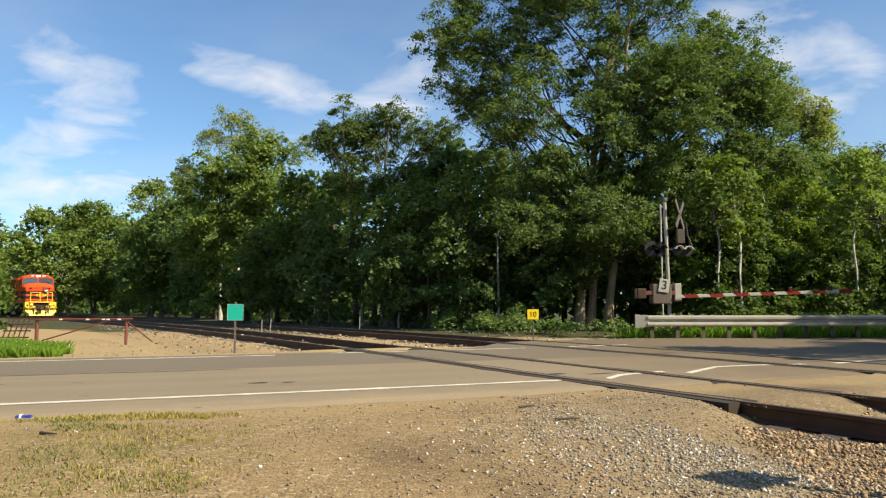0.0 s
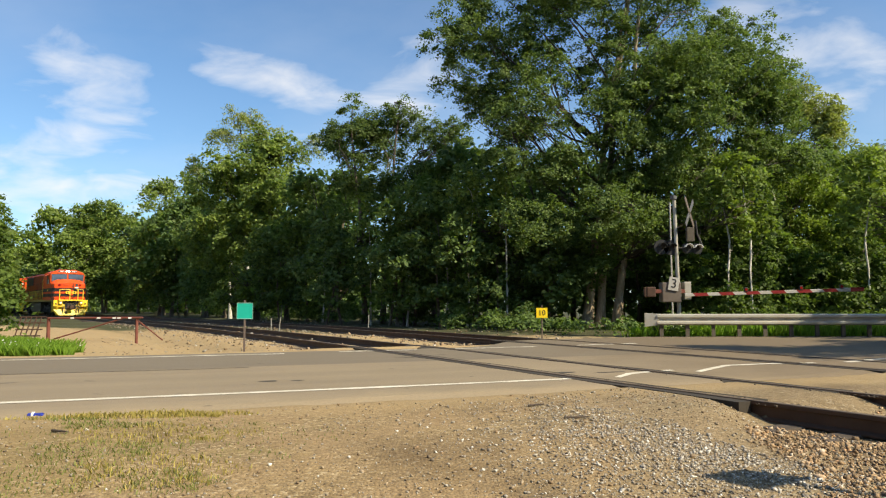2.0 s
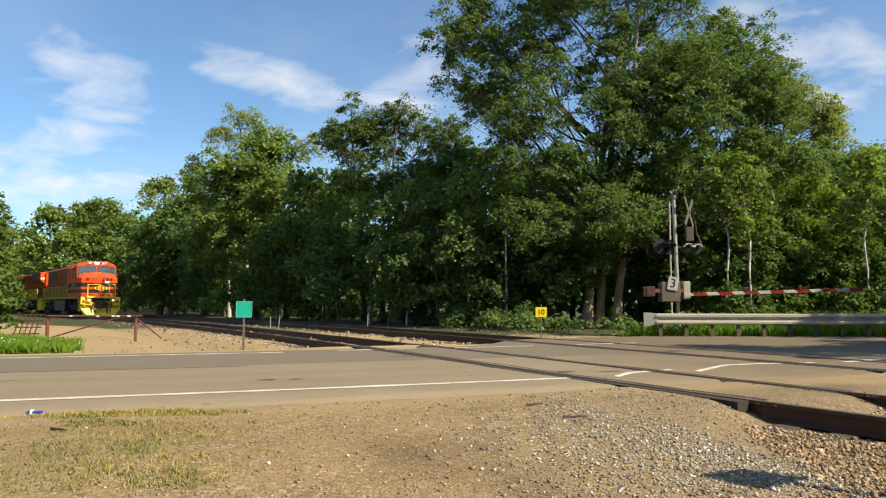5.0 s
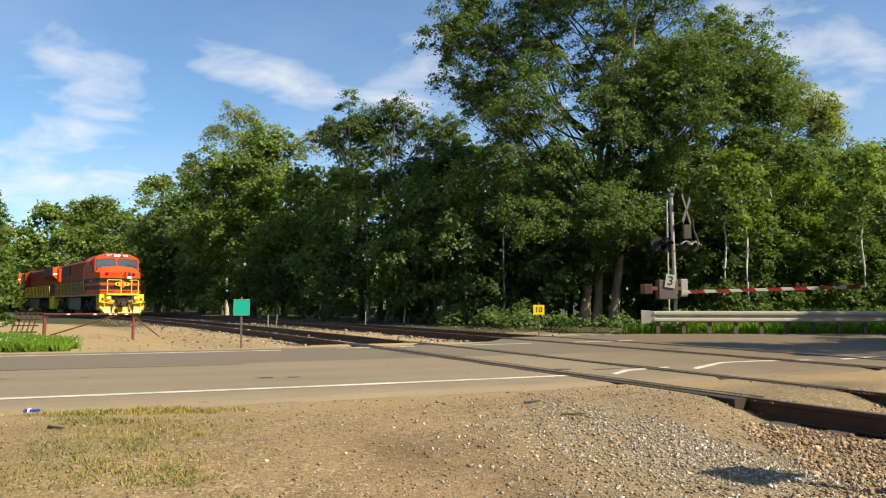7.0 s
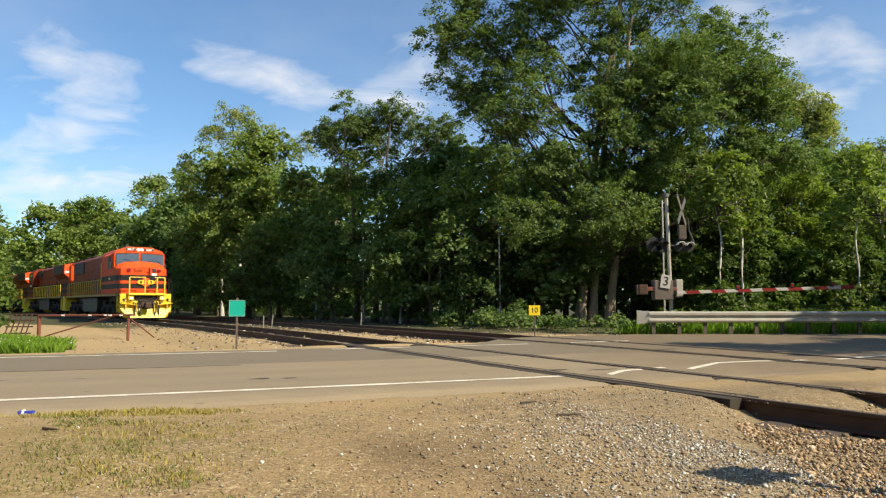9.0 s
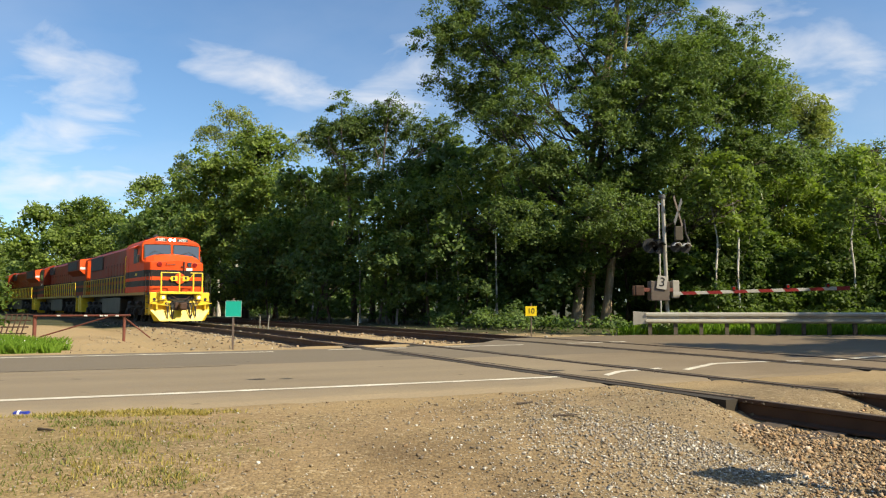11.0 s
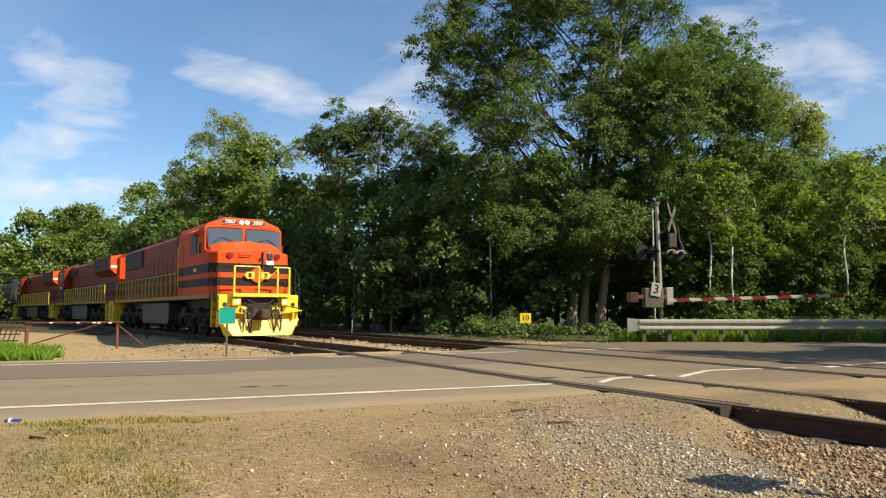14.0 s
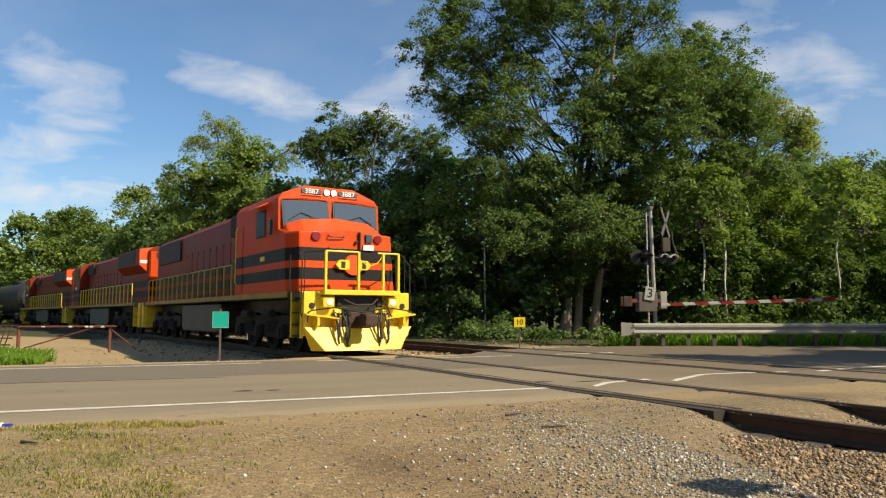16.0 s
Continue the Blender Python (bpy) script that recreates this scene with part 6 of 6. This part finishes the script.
def crossing_signal():
    x, y = 7.02, 22.9
    g = lie(x, y)
    t = thing("crossing_signal", (x, y, g), "railway crossing signal with lowered striped gate arm", "crossing signal")
    part("mast", rod(bmesh.new(), (0, 0, -0.3), (-0.10, 0, 4.48), 0.062, 0.055, sides=14), GALV, t, "pale metal mast")
    part("base_sleeve", rod(bmesh.new(), (0, 0, -0.2), (0, 0, 0.35), 0.10, sides=14), GALV, t)
    for sgn in (-1, 1):
        m = Matrix.Translation((0.40, 0.06, 3.98)) @ Matrix.Rotation(radians(56), 4, "Z") @ Matrix.Rotation(radians(sgn * 45), 4, "Y")
        part("crossbuck_board", box(bmesh.new(), (-0.61, 0.61), (-0.012, 0.012), (-0.075, 0.075), 0.004, m), MECH_SHADED if sgn > 0 else DARK_SIGN, t)
    part("crossarm", rod(bmesh.new(), (-0.62, 0.05, 2.88), (0.68, 0.05, 2.82), 0.035), BLACK, t)
    for px, pz in ((-0.52, 2.88), (-0.22, 2.86), (0.30, 2.84), (0.60, 2.82)):
        head = part("signal_head", rod(bmesh.new(), (px, 0.02, pz), (px, 0.10, pz), 0.24 if px < 0 else 0.17, sides=22), BLACK, t, "round black signal backing")
        part("visor", extrude_profile(bmesh.new(), [(px + 0.13 * math.cos(a), pz + 0.13 * math.sin(a)) for a in np.linspace(0.2, 2.94, 8)] + [(px + 0.115 * math.cos(a), pz + 0.115 * math.sin(a)) for a in np.linspace(2.94, 0.2, 8)], -0.22, 0.02), BLACK if px < 0 else WHITE_PAINT, head)
    part("bell", soften(bm_new(rod, (-0.12, 0, 4.40), (-0.12, 0, 4.52), 0.11, sides=16), 0.02), DARK_SIGN, t)
    part("junction_box", soften(box(bmesh.new(), (0.26, 0.50), (-0.08, 0.08), (3.05, 3.50)), 0.02), GUARD_POST, t)
    part("bell_bracket", pipe(bmesh.new(), [(0.56, 0, 3.72), (0.60, 0, 3.3), (0.74, 0, 2.95)], 0.035), BLACK, t)
    part("mechanism", soften(box(bmesh.new(), (-0.62, -0.02), (-0.28, 0.14), (1.12, 1.74)), 0.03), MECH_SHADED, t, "weathered gate mechanism case with shade in its colour")
    part("relay_box", soften(box(bmesh.new(), (0.09, 0.30), (-0.22, 0.06), (1.20, 1.76)), 0.02), GALV, t, "pale relay box")
    askew = Matrix.Translation((-0.27, -0.31, 1.69)) @ Matrix.Rotation(radians(9), 4, "Y")
    plate = part("tracks_plate", box(bmesh.new(), (-0.16, 0.16), (-0.01, 0.01), (-0.21, 0.21), 0.006, askew), GATE_WHITE_SHADED, t, "small white plate with a dark numeral")
    words("number", "3", 0.40, BLACK, plate, askew @ Matrix.Translation((0, -0.014, 0)) @ Matrix.Rotation(radians(90), 4, "X"))
    for k, yy in enumerate((-0.22, 0.12)):
        part("counterweight_arm", box(bmesh.new(), (-0.95, 0.1), (yy - 0.03, yy + 0.03), (1.40, 1.52), 0.015), RED_RUST, t)
        part("counterweight", soften(box(bmesh.new(), (-1.10, -0.82), (yy - 0.06, yy + 0.06), (1.28, 1.60)), 0.03), COUPLER_RUST, t, "rusty counterweight plate")
    arm = part("gate_arm", box(bmesh.new(), (0.1, 5.62), (-0.35, -0.31), (1.29, 1.39), 0.01, Matrix.Rotation(radians(-1.8), 4, "Y")), GATE_WHITE_SHADED, t, "white gate arm with red diagonal stripes")
    for k in range(7):
        x0 = 0.35 + k * 0.80
        part("red_stripe", extrude_profile(bmesh.new(), [(x0 + 0.08, 1.29), (x0 + 0.50, 1.29), (x0 + 0.42, 1.39), (x0, 1.39)], -0.354, -0.306, Matrix.Rotation(radians(-1.8), 4, "Y")), GATE_RED, arm)
    part("arm_end", box(bmesh.new(), (5.2, 5.64), (-0.36, -0.30), (1.275, 1.405), 0.01, Matrix.Rotation(radians(-1.8), 4, "Y")), GATE_RED, arm)
    part("end_reflector", box(bmesh.new(), (5.0, 5.22), (-0.362, -0.29), (1.285, 1.40), 0.01, Matrix.Rotation(radians(-1.8), 4, "Y")), GATE_WHITE_SHADED, arm)
    for x0 in (1.9, 3.6, 4.85):
        lamp = part("arm_lamp", soften(box(bmesh.new(), (x0, x0 + 0.11), (-0.37, -0.29), (1.38 + x0 * 0.031, 1.52 + x0 * 0.031)), 0.015), BLACK, arm)
        part("lens", rod(bmesh.new(), (x0 + 0.055, -0.375, 1.45 + x0 * 0.031), (x0 + 0.055, -0.368, 1.45 + x0 * 0.031), 0.045, sides=12), RED_LENS, lamp)


def thin_mast():
    x, y = 7.17, 24.2
    t = thing("signal_pole", (x, y, lie(x, y)), "slim pale pole behind the crossing signal", "pole")
    part("pole", rod(bmesh.new(), (0, 0, -0.2), (0, 0, 4.5), 0.028, sides=8), BIRCH, t)


def stake(x, y, top, label, lean=0.03):
    t = thing("marker_post", (x, y, lie(x, y)), label, "post", "marker posts")
    part("stake", box(bmesh.new(), (-0.018, 0.018), (-0.012, 0.012), (-0.3, top - lie(x, y)), 0.005, Matrix.Rotation(lean, 4, "Y")), GALV, t)


def can():
    x, y = -3.78, 6.42
    t = thing("drink_can", (x, y, lie(x, y) + 0.02), "crushed blue drink can lying on the verge", "can", turn=10)
    bm = lathe(bmesh.new(), [(0.024, -0.066), (0.031, -0.06), (0.033, -0.05), (0.030, -0.01), (0.027, 0.01), (0.032, 0.05), (0.030, 0.06), (0.024, 0.066)], Matrix.Translation((0, 0, 0.015)) @ Matrix.Rotation(radians(90), 4, "Y") @ Matrix.Diagonal((0.75, 1, 1, 1)), 18)
    part("can_body", bm, BLUE_CAN, t)
    part("label_band", bm_new(rod, (-0.03, 0, 0.016), (-0.012, 0, 0.016), 0.0318, sides=18), WHITE_PAINT, t)


def sticks():
    for x, y, a, l in ((1.05, 6.5, 5, 0.22), (-3.1, 5.6, -28, 0.2), (0.75, 7.05, 25, 0.18), (-2.2, 7.15, 3, 0.25)):
        t = thing("stick", (x, y, lie(x, y) + 0.012), "short dark stick lying on the dirt", "stick", "sticks", turn=a)
        part("twig", bm_new(rod, (-l / 2, 0, 0), (l / 2, 0, 0.006), 0.012, 0.006, 7), TIE_WOOD, t)


def shade_sign():
    """A road sign just out of view, whose shadow lies on the gravel."""
    x, y = 3.72, 3.92
    g = lie(x, y)
    t = thing("road_sign", (x, y, g), "flat metal road sign seen only by its shadow", "sign", turn=32)
    part("post", box(bmesh.new(), (-0.025, 0.025), (-0.015, 0.015), (-0.3, 1.95), 0.005), POST_STEEL, t)
    part("board", box(bmesh.new(), (-0.25, 0.25), (-0.022, -0.016), (1.56, 1.95), 0.004), DARK_SIGN, t)


green_sign()
speed_sign()
field_gate()
rack()
guardrail()
crossing_signal()
thin_mast()
stake(-3.95, 31.5, 0.55, "thin pale marker post beyond the tracks")
stake(-8.1, 31.0, 0.42, "short white marker post beyond the tracks", 0.0)
stake(-7.9, 31.6, 0.45, "short white marker post beyond the tracks", 0.08)
can()
sticks()
shade_sign()

# ---- what moves ----
# seconds, metres from the crossing up the line to the front of the train
RUN = [(0.0, 74.2), (1.0, 69.45), (2.0, 64.8), (3.0, 60.25), (4.0, 55.8), (5.2, 50.65), (6.5, 45.2), (7.5, 41.1), (9.0, 34.95), (10.2, 30.0), (11.5, 24.7), (12.5, 20.6), (13.5, 16.48), (14.5, 12.3), (15.25, 9.1), (16.0, 5.78)]


def front_at(t):
    return float(np.interp(t, [a for a, _ in RUN], [b for _, b in RUN]))


def train_pose(s, lead=4.3, trail=16.5):
    """The pose of a vehicle whose front is at s, carried by its two trucks."""
    x, y, _ = on_line(s + lead)
    bx, by, _ = on_line(s + trail)
    way = Vector((x - bx, y - by)).normalized()
    return pose(x + way.x * lead, y + way.y * lead, 0, 0, 0, math.degrees(math.atan2(way.y, way.x)))


def motions():
    for vehicle, back, turned in TRAIN:
        flip = pose(-20.9, 0, 0, 0, 0, 180) if turned else Matrix.Identity(4)
        span = (2.4, 13.6) if vehicle.name.startswith("tank") else (4.3, 16.5)
        walk(vehicle, [(t, train_pose(front_at(t) + back, *span) @ flip) for t, _ in RUN])
    beats = [k * 4 / 30 for k in range(121)]
    turned = {vehicle for vehicle, _, flipped in TRAIN if flipped}
    for wheel, x in WHEELS:
        way = -1 if wheel.parent.parent in turned else 1
        walk(wheel, [(t, Matrix.Translation((x, 0, 0.51)) @ Matrix.Rotation(way * (front_at(0) - front_at(t)) / 0.51, 4, "Y")) for t in beats])


motions()
